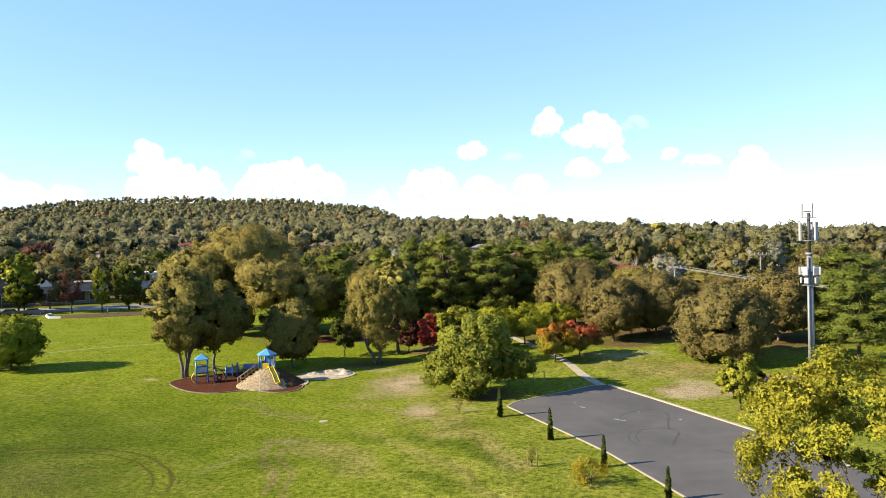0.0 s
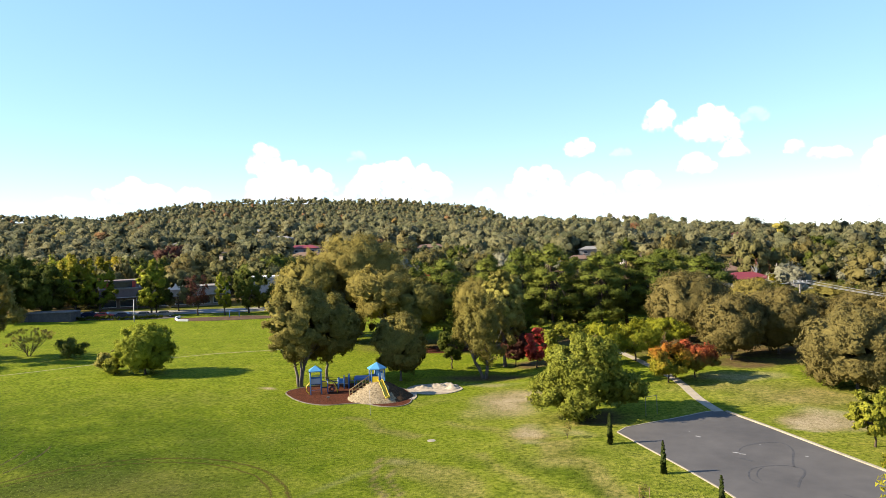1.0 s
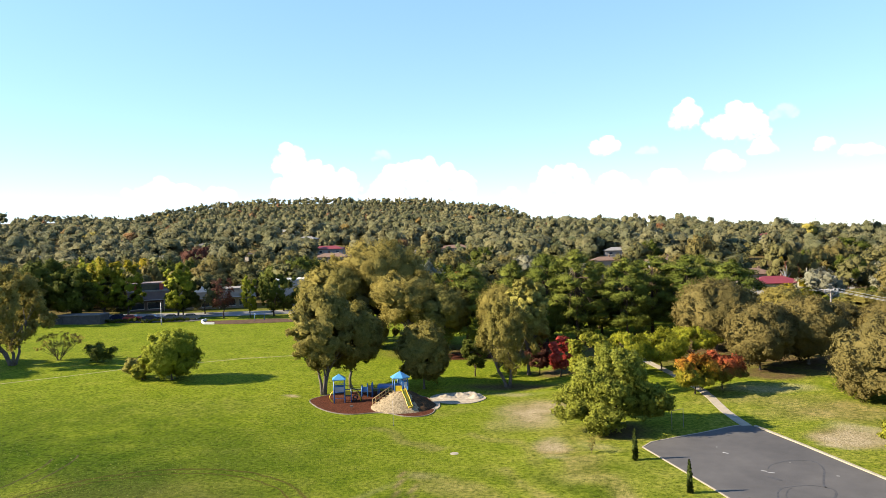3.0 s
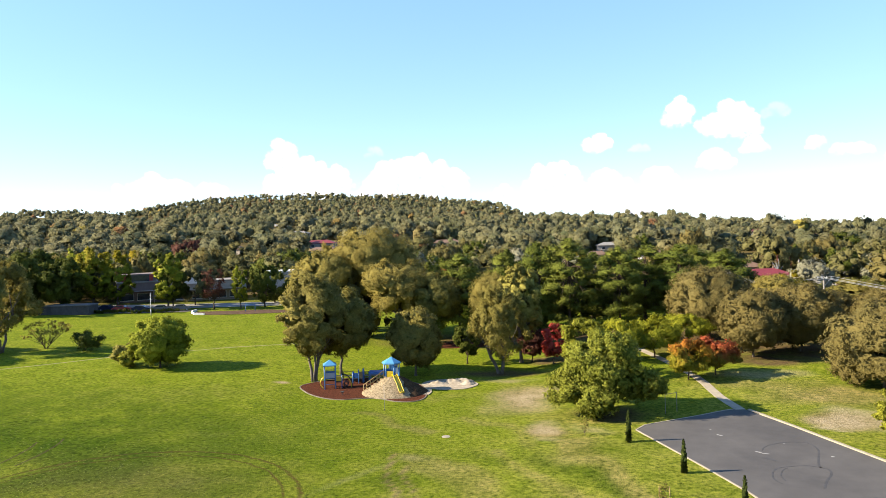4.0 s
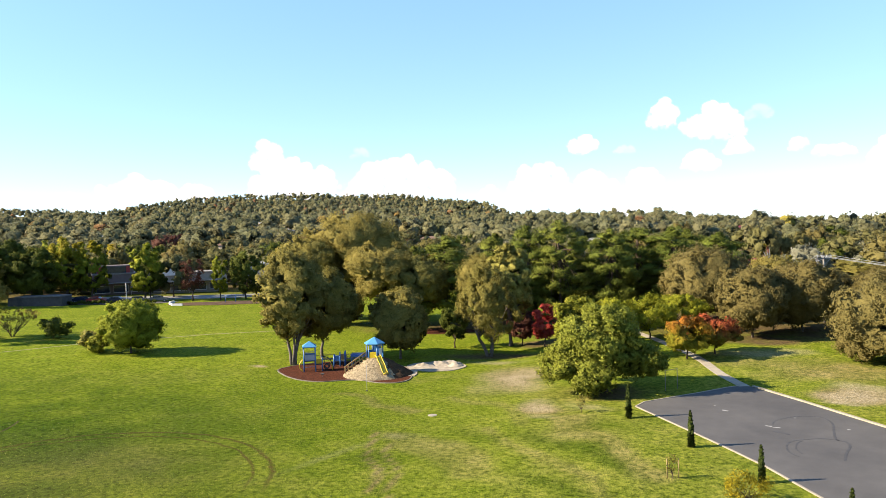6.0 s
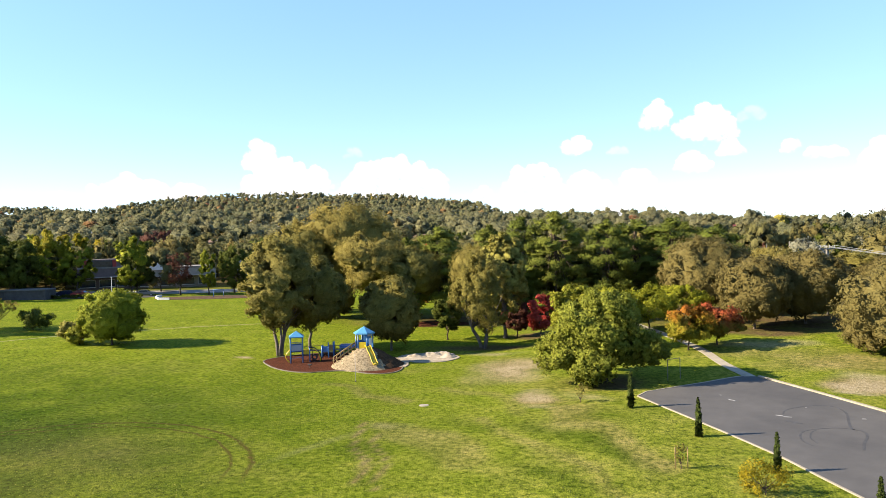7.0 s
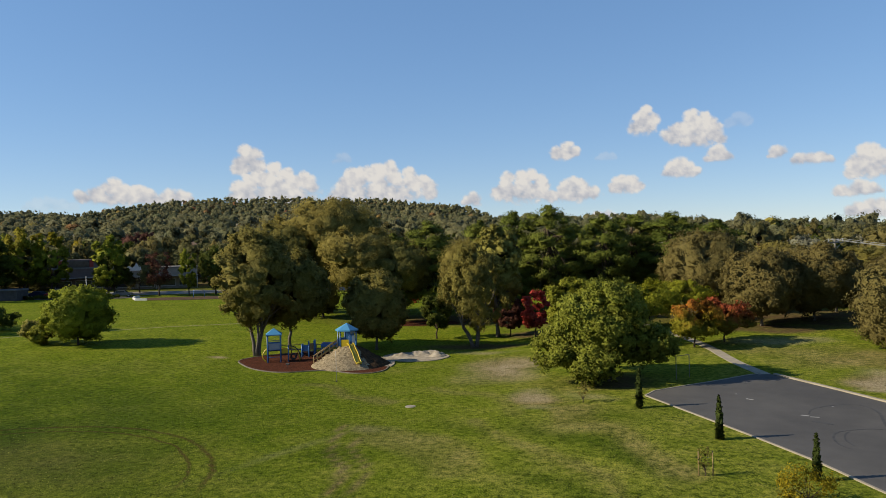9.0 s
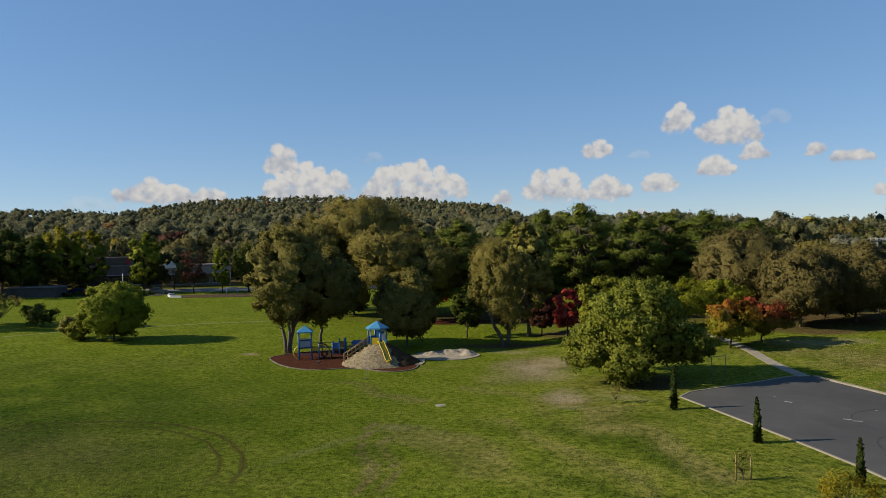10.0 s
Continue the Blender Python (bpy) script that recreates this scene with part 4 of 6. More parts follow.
def suburb_trees():
    """Trees between the houses, out to some 330 m."""
    rng = np.random.default_rng(5)
    kinds = [(SUBURB_LEAF, "olive gum among the houses", 0.46), (BROWN_LEAF, "olive-brown gum among the houses", 0.64), (GREY_LEAF, "grey-green gum among the houses", 0.71), (FOLIAGE_GREEN, "dark green garden tree among the houses", 0.92),
             (GOLD_LEAF, "yellow autumn garden tree", 0.96), (MAROON_LEAF, "dark red autumn garden tree", 1.0)]
    spots = []
    for x, y, h, w, leaf, v in ((-44, 118, 11, 11, SUBURB_LEAF, 0), (-36, 128, 12, 11, SUBURB_LEAF, 1), (-24, 130, 11, 11, FOLIAGE_GREEN, 2), (-15, 133, 11, 10, FOLIAGE_GREEN, 0), (-5, 138, 11, 10, SUBURB_LEAF, 1), (4, 136, 11, 10, FOLIAGE_GREEN, 2), (24, 126, 7, 9, BROWN_LEAF, 0),
                             (30, 124, 5.6, 8, SUBURB_LEAF, 1), (38, 129, 5.4, 8, BROWN_LEAF, 2), (40.2, 131, 7.2, 8.5, FOLIAGE_GREEN, 1), (46.5, 138, 5.8, 7, FOLIAGE_GREEN, 2), (46, 124, 8.5, 10, SUBURB_LEAF, 0), (50, 108, 11, 11, BROWN_LEAF, 1), (56, 116, 11, 12, SUBURB_LEAF, 2), (54, 98, 10, 11, SUBURB_LEAF, 0), (64, 106, 11, 12, FOLIAGE_GREEN, 1), (-52, 126, 9, 9, SUBURB_LEAF, 2), (-8, 127, 10, 9, FOLIAGE_GREEN, 1), (10, 131, 10, 9, SUBURB_LEAF, 0),
                             (30.8, 146, 7.4, 8.5, GOLD_LEAF, 1), (37.2, 152, 9.5, 10, GREY_LEAF, 2), (36, 150, 6, 7, LIME_LEAF, 0), (-36.5, 146, 12.5, 7, RED_LEAF, 1), (52.8, 185, 11.3, 11, SUBURB_LEAF, 1), (58.5, 180, 9.8, 9.5, GREY_LEAF, 0), (43.8, 225, 13.2, 11.5, SUBURB_LEAF, 2), (52.4, 230, 12.4, 11, SUBURB_LEAF, 0), (60.2, 235, 13.5, 12, BROWN_LEAF, 1), (-184, 273, 13, 15, MAROON_LEAF, 0), (-170, 222, 11, 11, GOLD_LEAF, 2), (-145, 190, 12.5, 8, BROWN_LEAF, 1), (-158, 180, 14, 12, STREET_LIME, 1), (-150, 172, 14, 12, STREET_LIME, 0)):
        spots.append((x, y))
        plant("mid", v, x, y, h, w, leaf, BARK, "tree at the shaded back of the grove", "trees at the back of the park")
    tries = 0
    while len(spots) < 225 and tries < 9000:
        tries += 1
        a, r = radians(rng.uniform(-31, 50)), math.sqrt(rng.uniform(142 ** 2, 330 ** 2))
        if len(spots) > 178:
            a, r = radians(rng.uniform(26, 50)), rng.uniform(194, 250)
        x, y = -r * math.sin(a), r * math.cos(a)
        if r < 194 and x < -48 or x < -60 and y < 160:
            continue
        if any((x - p) ** 2 + (y - q) ** 2 < 50 for p, q in spots) or any((x - p) ** 2 + (y - q) ** 2 < k * k for p, q, k in CLEAR):
            continue
        spots.append((x, y))
        pick = rng.random()
        leaf, label = next((l, t) for l, t, k in kinds if pick <= k)
        h = rng.uniform(7, 13) if leaf in (SUBURB_LEAF, BROWN_LEAF, GREY_LEAF, FOLIAGE_GREEN) else rng.uniform(5, 8)
        plant("mid", int(rng.integers(3)), x, y, h, h * rng.uniform(0.9, 1.3), leaf, BARK, label, "trees among the houses")


def dead_tree(x, y, h):
    rng = np.random.default_rng(4)
    t = thing("dead_tree", pose(x, y, gz(x, y)), "bleached dead tree with bare forked limbs among the houses", "dead tree")
    tips = [(h * 0.26 * math.cos(a) * k, h * 0.26 * math.sin(a) * k, h * (0.72 + 0.05 * a)) for a, k in zip(np.linspace(0, 5.6, 8), (0.7, 0.5, 0.6, 0.3, 0.7, 0.4, 0.5, 0.2))]
    part("trunk", trunk_bm(rng, h, 0.03 * h, 0.62, tips, limbs=8), GREY_PANEL, t)


# House sites: bearing (degrees left of +y), distance, turn, length, depth, wall height, roof and wall tones
SITES = [(-10.5, 203, 12, 15, 9, 3.0, "red", "white"), (-9.0, 234, 8, 13, 9, 3.2, "brown", "cream"), (-17.2, 150, 30, 10, 8, 2.8, "pale", "white"), (-10.1, 164, 35, 9, 7, 2.8, "pale", "cream"), (24.0, 420, 8, 24, 10, 3.0, "red", "white"),
         (23.6, 360, 5, 20, 10, 2.8, "brown", "cream"), (16.0, 395, -5, 16, 10, 3.2, "grey", "white"), (13.8, 430, 10, 22, 10, 2.8, "brown", "cream"), (11.2, 500, -8, 26, 11, 3.2, "tile", "white"),
         (10.0, 455, 15, 12, 9, 3.0, "red", "cream"), (27.3, 600, 3, 24, 11, 3.4, "pale", "cream"), (38.0, 520, 0, 20, 10, 3.0, "grey", "cream"), (33.0, 480, 12, 18, 10, 3.0, "grey", "white"),
         (4.5, 560, 10, 18, 10, 3.0, "pale", "cream"), (-5.0, 430, 5, 16, 10, 3.0, "tile", "cream"), (-9.6, 510, -5, 18, 10, 3.0, "red", "white"), (-13.5, 470, 10, 18, 10, 3.0, "red", "cream"),
         (-20.0, 300, 20, 16, 9, 3.0, "brown", "white"), (30.5, 390, -8, 16, 9, 2.8, "brown", "cream"), (19.2, 520, 0, 18, 10, 3.0, "grey", "white"), (1.0, 390, 8, 15, 9, 3.0, "pale", "white"),
         (36.0, 390, 6, 15, 9, 3.0, "pale", "white"), (25.5, 520, -4, 18, 10, 3.0, "pale", "white"), (-2.5, 300, 12, 14, 9, 3.0, "brown", "white"), (44.0, 430, 3, 18, 10, 3.0, "pale", "cream"),
         (-14.6, 212, -10, 10, 7, 2.8, "grey", "white"), (1.9, 330, 10, 14, 9, 3.0, "brown", "cream")]
HOMES = [(-d * math.sin(radians(a)), d * math.cos(radians(a)), turn, l * 0.82, w * 0.82, h, roof, wall) for a, d, turn, l, w, h, roof, wall in SITES]
CLEAR = [(x * k, y * k, 11) for x, y, *_ in HOMES for k in (1.0, 0.975, 0.95, 0.925)] + [(-122, 172, 16), (-105, 180, 16), (-93, 186, 12), (42.1, 152.7, 6), (46, 186, 6)] + [(x * k, y * k, 7) for x, y, *_ in HOMES[:4] for k in (0.7, 0.78, 0.86, 0.94)] + [(x * k, y * k, 5.5) for x, y, *_ in HOMES[4:11] for k in np.arange(0.86, 0.96, 0.02)]
suburb_trees()
dead_tree(40.1, 200, 7.4)


def far_woods(name, r0, r1, spacing, lumps, tufts, leaves, size, seed, clear):
    """Woods beyond the houses: crowns too many to count, in one mesh."""
    rng = np.random.default_rng(seed)
    protos = []
    for k in range(10):
        c, r = clumps_in(rng, lumps, 1.0, 1.0, -0.12, 1.0, 0.225 if r0 < 400 else 0.26, 0.5)
        protos.append(puffs(rng, c, r, tufts, leaves, size, 0.85, core=0.76, broad=0.6, grain=(0.3, 0.55), round_=1.0, up=0.35, thick=(0.5, 1.2)))
    out, tones, count = [[], [], [], [], []], [[], []], 0
    n = int((r1 * r1 - r0 * r0) * radians(80) / 2 / spacing ** 2)
    A = np.radians(rng.uniform(-30, 50, n))
    R = np.sqrt(rng.uniform(r0 * r0, r1 * r1, n))
    reach = np.interp(np.degrees(A), AZ, RIDGE_R)
    X, Y = -R * np.sin(A), R * np.cos(A)
    keep = R < reach + 30
    for x, y, k in clear:
        keep &= np.hypot(X - x, Y - y) > k
    Zs = ground_z(X, Y)
    species = np.array([noise.noise((x * 0.012, y * 0.012, 7.7)) for x, y in zip(X, Y)])
    for x, y, z, s in zip(X[keep], Y[keep], Zs[keep], species[keep]):
        h = (rng.uniform(8.5, 13.5) + 3.5 * (rng.random() > 0.9)) * (1 + 0.25 * s)
        h *= 1 - 0.30 * max(0.0, min(1.0, (math.hypot(x, y) - 500) / 400))
        w = h * rng.uniform(0.75, 1.2)
        a = rng.uniform(0, 6.28)
        made = protos[rng.integers(10)]
        c, sn = math.cos(a), math.sin(a)
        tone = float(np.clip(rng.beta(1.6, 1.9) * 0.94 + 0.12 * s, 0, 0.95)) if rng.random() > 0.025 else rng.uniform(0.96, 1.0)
        for k in (0, 2):
            p, f = made[k], made[2 * k if k else 1]
            out[k].append(np.stack([(p[:, 0] * c - p[:, 1] * sn) * w + x, (p[:, 0] * sn + p[:, 1] * c) * w + y, p[:, 2] * h + z], 1))
            out[2 * k if k else 1].append(np.stack([f[:, 0] * c - f[:, 1] * sn, f[:, 0] * sn + f[:, 1] * c, f[:, 2]], 1))
            tones[k // 2].append(np.full(len(p), tone))
        out[3].append(made[3] + count)
        count += len(made[2])
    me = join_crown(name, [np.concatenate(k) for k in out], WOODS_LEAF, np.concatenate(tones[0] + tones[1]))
    tagged(new(name, me), "distant mixed gum woodland in olive, haze-greyed green and autumn tones on the hills", "woodland", kind="stuff")


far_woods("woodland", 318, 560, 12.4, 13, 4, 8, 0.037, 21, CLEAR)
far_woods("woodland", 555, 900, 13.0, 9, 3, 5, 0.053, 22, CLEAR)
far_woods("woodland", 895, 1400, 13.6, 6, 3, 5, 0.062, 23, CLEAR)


def lawn_blades():
    """Longer blades that catch the light in the nearer lawn."""
    rng = np.random.default_rng(8)
    n = 90000
    x, y = rng.uniform(-62, 20, n), 20 + 62 * rng.random(n) ** 1.5
    keep = (rng.random(n) < 0.55 + 0.45 * np.sin(x * 0.9 + 2 * np.sin(y * 0.5)) * np.sin(y * 1.1)) & (np.abs(x + 0.9) < 62)
    lot = x > 1.3 + (61.9 - y) * 0.437
    bed = np.hypot((x + 28.6) / 9.2, (y - 77) / 7.2) < 1
    x, y = x[keep & ~lot & ~bed], y[keep & ~lot & ~bed]
    n = len(x)
    p = np.stack([x, y, ground_z(x, y) + rng.uniform(0.012, 0.03, n)], 1)
    lie = unit(np.array((0, 0, 1.0)) + 0.16 * rng.normal(size=(n, 3)))
    u = unit(np.cross(lie, rng.normal(size=(n, 3))))
    v, q = np.cross(lie, u), rng.uniform(0.03, 0.10, n)[:, None]
    p = np.stack([p - u * q, p - v * q * 0.35, p + u * q, p + v * q * 0.35], 1).reshape(-1, 3)
    me = mesh_of("grass", p, np.arange(4 * n).reshape(-1, 4), BLADE, True)
    me.normals_split_custom_set_from_vertices(np.repeat(unit(np.array((0, 0, 1.0)) + 0.25 * rng.normal(size=(n, 3))), 4, 0).astype(np.float32))
    tagged(new("grass", me), "short flattened green and straw-coloured grass blades on the lawn", "grass", kind="stuff")


lawn_blades()


# ---------------------------------------------------------------- playground
BED = rounded([(-37.4, 77.8), (-35.6, 74.6), (-32.6, 72.0), (-29.8, 71.1), (-27.4, 72.0), (-25.6, 72.2), (-23.3, 71.1), (-21.3, 71.3), (-20.5, 73.2), (-21.4, 76.6), (-23.5, 80.5), (-29.0, 83.2), (-34.5, 82.0)], 5)
bed = slab("mulch_bed", BED, 0.05, 0.2, MULCH, "red-brown bark mulch bed under the play equipment", "mulch bed")
tagged(part("edging", strip(B(), BED + BED[:1], 0.13, 0.08, 0.25), EDGE), "weathered concrete edging round the mulch bed", "edging", kind="structure")
slab("mulch_bed", rounded([(-30.0, 108.2), (-27.0, 107.2), (-23.0, 108.2), (-20.5, 110.0), (-21.5, 112.6), (-25.5, 113.6), (-29.5, 111.8)], 5), 0.05, 0.2, MULCH, "red-brown bark mulch bed under the pines of the grove", "mulch bed")

MOUND = (-24.8, 75.6)


def mound_height(x, y):
    d = math.hypot((x - MOUND[0]) / 3.85, (y - MOUND[1]) / 3.6)
    return 1.78 * min(1.0, max(0.0, (1.03 - d) / 0.80)) ** 1.06


def heap(name, centre, rx, ry, height, material, label, category, rings=14, spokes=44, rough=0.05, seed=0.0):
    bm, rows = B(), []
    for k in range(rings + 1):
        q = k / rings
        row = []
        for j in range(spokes):
            a = 2 * math.pi * j / spokes
            edge = 1 + 0.06 * noise.noise((math.cos(a) * 1.7, math.sin(a) * 1.7, seed))
            x, y = centre[0] + rx * q * edge * math.cos(a), centre[1] + ry * q * edge * math.sin(a)
            z = gz(x, y) + height(x, y, q) + rough * noise.noise((x * 2.3, y * 2.3, seed)) * min(1, (1 - q) * 5) - (0.12 if k == rings else 0)
            row.append(bm.verts.new((x, y, z)))
        rows.append(row)
    for a, b in zip(rows, rows[1:]):
        for j in range(spokes):
            f = bm.faces.new((a[j], b[j], b[(j + 1) % spokes], a[(j + 1) % spokes]))
            f.smooth = True
    bmesh.ops.remove_doubles(bm, verts=bm.verts, dist=1e-4)
    bmesh.ops.recalc_face_normals(bm, faces=bm.faces)
    return tagged(part(name, bm, material), label, category)


mound = heap("mound", MOUND, 3.95, 3.7, lambda x, y, q: mound_height(x, y) + 0.04, GRAVEL, "tan gravelly play mound with steep sides in the mulch", "mound", 20, 64, 0.16, 2.0)
mound.data.materials.append(surface("dark_brown_slope", (0.0248, 0.0149, 0.0077), (0.088, 0.055, 0.0303), 3.5, 0.95, fine=16, relief=0.9, depth=0.08, space="World"))
for f in mound.data.polygons:      # darker brown on the slope beyond the slide
    off = f.center - Vector((-24.6, 75.6, 0))
    f.material_index = int(off.x * 2.3 + off.y * 1.95 > 0.75 + 0.9 * noise.noise(f.center * 1.3) and off.x > -0.6)
SAND_LINE = rounded([(-21.7, 78.4), (-20.0, 77.5), (-18.5, 77.6), (-17.2, 78.1), (-16.3, 79.4), (-16.0, 80.8), (-16.7, 82.1), (-18.4, 83.3), (-20.6, 83.3), (-22.4, 82.2), (-22.9, 80.3)], 5)
slab("sand_pit", SAND_LINE, 0.07, 0.25, SAND, "pale sand pit with an uneven outline beside the play mound", "sand pit")
tagged(part("sand_path", strip(B(), [(-21.0, 74.7), (-21.0, 75.8), (-21.3, 77.0), (-21.6, 78.2), (-21.6, 79.4)], 1.1, 0.078, 0.2), SAND), "pale sandy way from the mound to the sand pit", "sand", kind="structure")
for cx, cy, rx, ry, h, s in ((-21.0, 80.6, 1.5, 0.9, 0.30, 3.3), (-19.3, 81.6, 1.7, 0.8, 0.40, 4.1), (-17.3, 80.9, 1.0, 1.05, 0.42, 6.2), (-18.3, 82.4, 1.6, 0.7, 0.40, 8.1)):
    heap("sand_mound", (cx, cy), rx, ry, lambda x, y, q, h=h: 0.08 + h * math.cos(min(1.0, q) * 1.5) ** 2, SAND, "rounded low mound of pale sand in the pit", "sand mound", 12, 30, 0.16, s)


def post(parent, x, y, z0, z1, r, material, name="post", label=""):
    return part(name, tube(B(), [(x, y, z0), (x, y, z1)], r, 8), material, parent, label)


def roof_bm(n, r, z0, z1, lip=0.10, turn=0.0):
    bm = B()
    ring = [(r * math.cos(2 * math.pi * k / n + turn), r * math.sin(2 * math.pi * k / n + turn)) for k in range(n)]
    low, mid = [bm.verts.new((x, y, z0 - lip)) for x, y in ring], [bm.verts.new((x, y, z0)) for x, y in ring]
    top = bm.verts.new((0, 0, z1))
    inner = bm.verts.new((0, 0, z0 + 0.02))
    for k in range(n):
        j = (k + 1) % n
        bm.faces.new((low[k], low[j], mid[j], mid[k]))
        bm.faces.new((mid[k], mid[j], top))
        bm.faces.new((low[j], low[k], inner))
    return bm


def square_tower(x, y, turn):
    t = thing("play_tower", pose(x, y, gz(x, y) + 0.05, 0, 0, turn), "blue and yellow play tower with light blue roof on mulch", "play tower", "play equipment")
    a = 0.64
    for px, py in ((-a, -a), (a, -a), (a, a), (-a, a)):
        post(t, px, py, -0.2, 2.85, 0.07, BLUE)
    part("roof", roof_bm(4, 1.12, 2.83, 3.42, 0.10, math.pi / 4), ROOF_BLUE, t, "light blue pyramid roof")
    part("deck", box(B(), (1.34, 1.34, 0.09), (0, 0, 1.2), bevel=0.015), DARK, t, "dark platform")
    part("panel", box(B(), (1.1, 0.05, 0.62), (0, -a, 1.62), bevel=0.015), GREY_PANEL, t, "pale grey panel")
    part("panel", box(B(), (0.05, 1.1, 0.85), (-a, 0, 1.70), bevel=0.015), YELLOW, t, "yellow panel")
    part("panel", box(B(), (1.1, 0.05, 0.62), (0, a, 1.62), bevel=0.015), BLUE, t)
    for py in (-a, a):
        for z in (1.28, 2.05):
            part("rail", tube(B(), [(-a, py, z), (a, py, z)], 0.03, 6), BLUE, t)
    part("rail", tube(B(), [(-a, -a, 0.55), (a, -a, 0.55)], 0.03, 6), BLUE, t)
    for s in (-0.3, 0.3):      # bowed yellow ladder
        part("ladder_rail", tube(B(), [(-a - 0.5 * math.sin(math.pi * k / 8) - 0.04, s, -0.1 + 1.5 * k / 8) for k in range(9)], 0.035, 6), YELLOW, t)
    for k in range(1, 6):
        part("rung", tube(B(), [(-a - 0.5 * math.sin(math.pi * k / 6) - 0.04, s, -0.1 + 0.25 * k) for s in (-0.3, 0.3)], 0.025, 6), YELLOW, t)
    for py in (-0.42, 0.42):      # lower landing on the other side
        post(t, a + 0.75, py, -0.2, 1.55, 0.06, BLUE)
    part("landing", box(B(), (0.72, 0.84, 0.08), (a + 0.38, 0, 0.72), bevel=0.012), DARK, t, "dark lower landing")
    part("panel", box(B(), (0.7, 0.05, 0.55), (a + 0.38, -0.42, 1.12), bevel=0.012), YELLOW, t, "yellow panel")
    part("panel", box(B(), (0.05, 0.76, 0.5), (a + 0.75, 0, 1.15), bevel=0.012), BLUE, t)
    return t


def mound_tower(x, y, z, turn):
    t = thing("slide_tower", pose(x, y, z, 0, 0, turn), "blue six-sided slide tower on top of the mound", "play tower", "play equipment")
    r = 0.92
    ring = [(r * math.cos(math.pi * k / 3), r * math.sin(math.pi * k / 3)) for k in range(6)]
    for px, py in ring:
        post(t, px, py, -0.8, 1.78, 0.06, BLUE)
    part("roof", roof_bm(6, 1.16, 1.78, 2.42, 0.12), ROOF_BLUE, t, "light blue six-sided roof")
    part("deck", tube(B(), [(0, 0, -0.6), (0, 0, 0.10)], 0.95, 6), TIMBER, t, "timber platform")
    for k, mat, lab, z0, z1 in ((0, BLUE, "", 0.12, 0.85), (1, BLUE, "", 0.12, 1.7), (2, BLUE, "", 0.12, 0.9), (4, YELLOW, "yellow panel", 0.12, 0.85)):
        a, b = Vector((*ring[k], 0)), Vector((*ring[(k + 1) % 6], 0))
        mid, ang = (a + b) / 2, math.degrees(math.atan2(b.y - a.y, b.x - a.x))
        part("panel", box(B(), ((b - a).length - 0.12, 0.05, z1 - z0), (mid.x, mid.y, (z0 + z1) / 2), (0, 0, ang), 0.012), mat, t, lab)
    a, b = Vector((*ring[5], 0)), Vector((*ring[0], 0))
    ang = math.degrees(math.atan2(b.y - a.y, b.x - a.x))
    part("panel", box(B(), (0.38, 0.05, 1.1), (*(a * 0.4 + b * 0.6).xy, 0.65), (0, 0, ang), 0.012), WHITE, t, "white panel beside the slide")
    part("sign", box(B(), (0.62, 0.04, 0.26), (*((a + b) / 2).xy, 1.55), (0, 0, ang), 0.008), GREY_PANEL, t, "pale sign under the roof")
    return t


square_tower(-33.3, 76.8, 24)
TOWER_R = (-25.3, 76.2)
mound_tower(*TOWER_R, 1.62, 4)


def slide(points, width):
    """A slide: a bed, two raised sides and a lip."""
    t = thing("slide", pose(0, 0, 0), "yellow plastic wavy slide down the gravel mound", "slide", "play equipment")
    line = [Vector(p) for p in points]
    way = (line[-1] - line[0])
    side = Vector((way.y, -way.x, 0)).normalized() * width / 2
    bm, rows = B(), []
    for p in line:
        rows.append([bm.verts.new(p + side * s + Vector((0, 0, z))) for s, z in ((-1, 0), (1, 0), (1, -0.06), (-1, -0.06))])
    for a, b in zip(rows, rows[1:]):
        for j in range(4):
            bm.faces.new((a[j], a[(j + 1) % 4], b[(j + 1) % 4], b[j])).smooth = j == 0
    bmesh.ops.recalc_face_normals(bm, faces=bm.faces)
    part("slide_bed", bm, YELLOW, t)
    for s in (-1, 1):
        part("slide_side", tube(B(), [p + side * s * 1.05 + Vector((0, 0, 0.07)) for p in line], 0.05, 7), YELLOW, t)
    part("slide_lip", tube(B(), [line[-1] - side * 1.1, line[-1] + side * 1.1], 0.09, 7), YELLOW, t)
    return t


way_down = []
for k in range(9):
    q = k / 8
    px, py = TOWER_R[0] + 0.5 + 1.75 * q, TOWER_R[1] - 0.75 - 2.5 * q
    way_down.append((px, py, max(0.16, mound_height(px, py) + 0.26 + 0.07 * math.sin(q * 13)) if k else 2.0))
slide(way_down, 0.5)


def stair_rails():
    t = thing("handrail", pose(0, 0, 0), "weathered timber handrails climbing the gravel mound", "handrail", "play equipment")
    for off in (0.0, 0.95):
        a, b = Vector((-28.25, 74.6 + off, 0.12)), Vector((-26.1, 75.7 + off, 1.62))
        for u in (0.02, 0.34, 0.67, 0.98):
            p = a.lerp(b, u)
            post(t, p.x, p.y, p.z - 0.45, p.z + 0.85, 0.055, TIMBER, "rail_post")
        for h in (0.45, 0.85):
            part("rail", tube(B(), [a + Vector((0, 0, h)), b + Vector((0, 0, h))], 0.05, 6), TIMBER, t)
    for k in range(7):
        p = Vector((-28.2, 75.05, 0.16)).lerp(Vector((-26.1, 76.15, 1.62)), k / 6)
        part("step", box(B(), (0.28, 0.95, 0.14), p, (0, 0, 27), 0.015), TIMBER, t)


stair_rails()


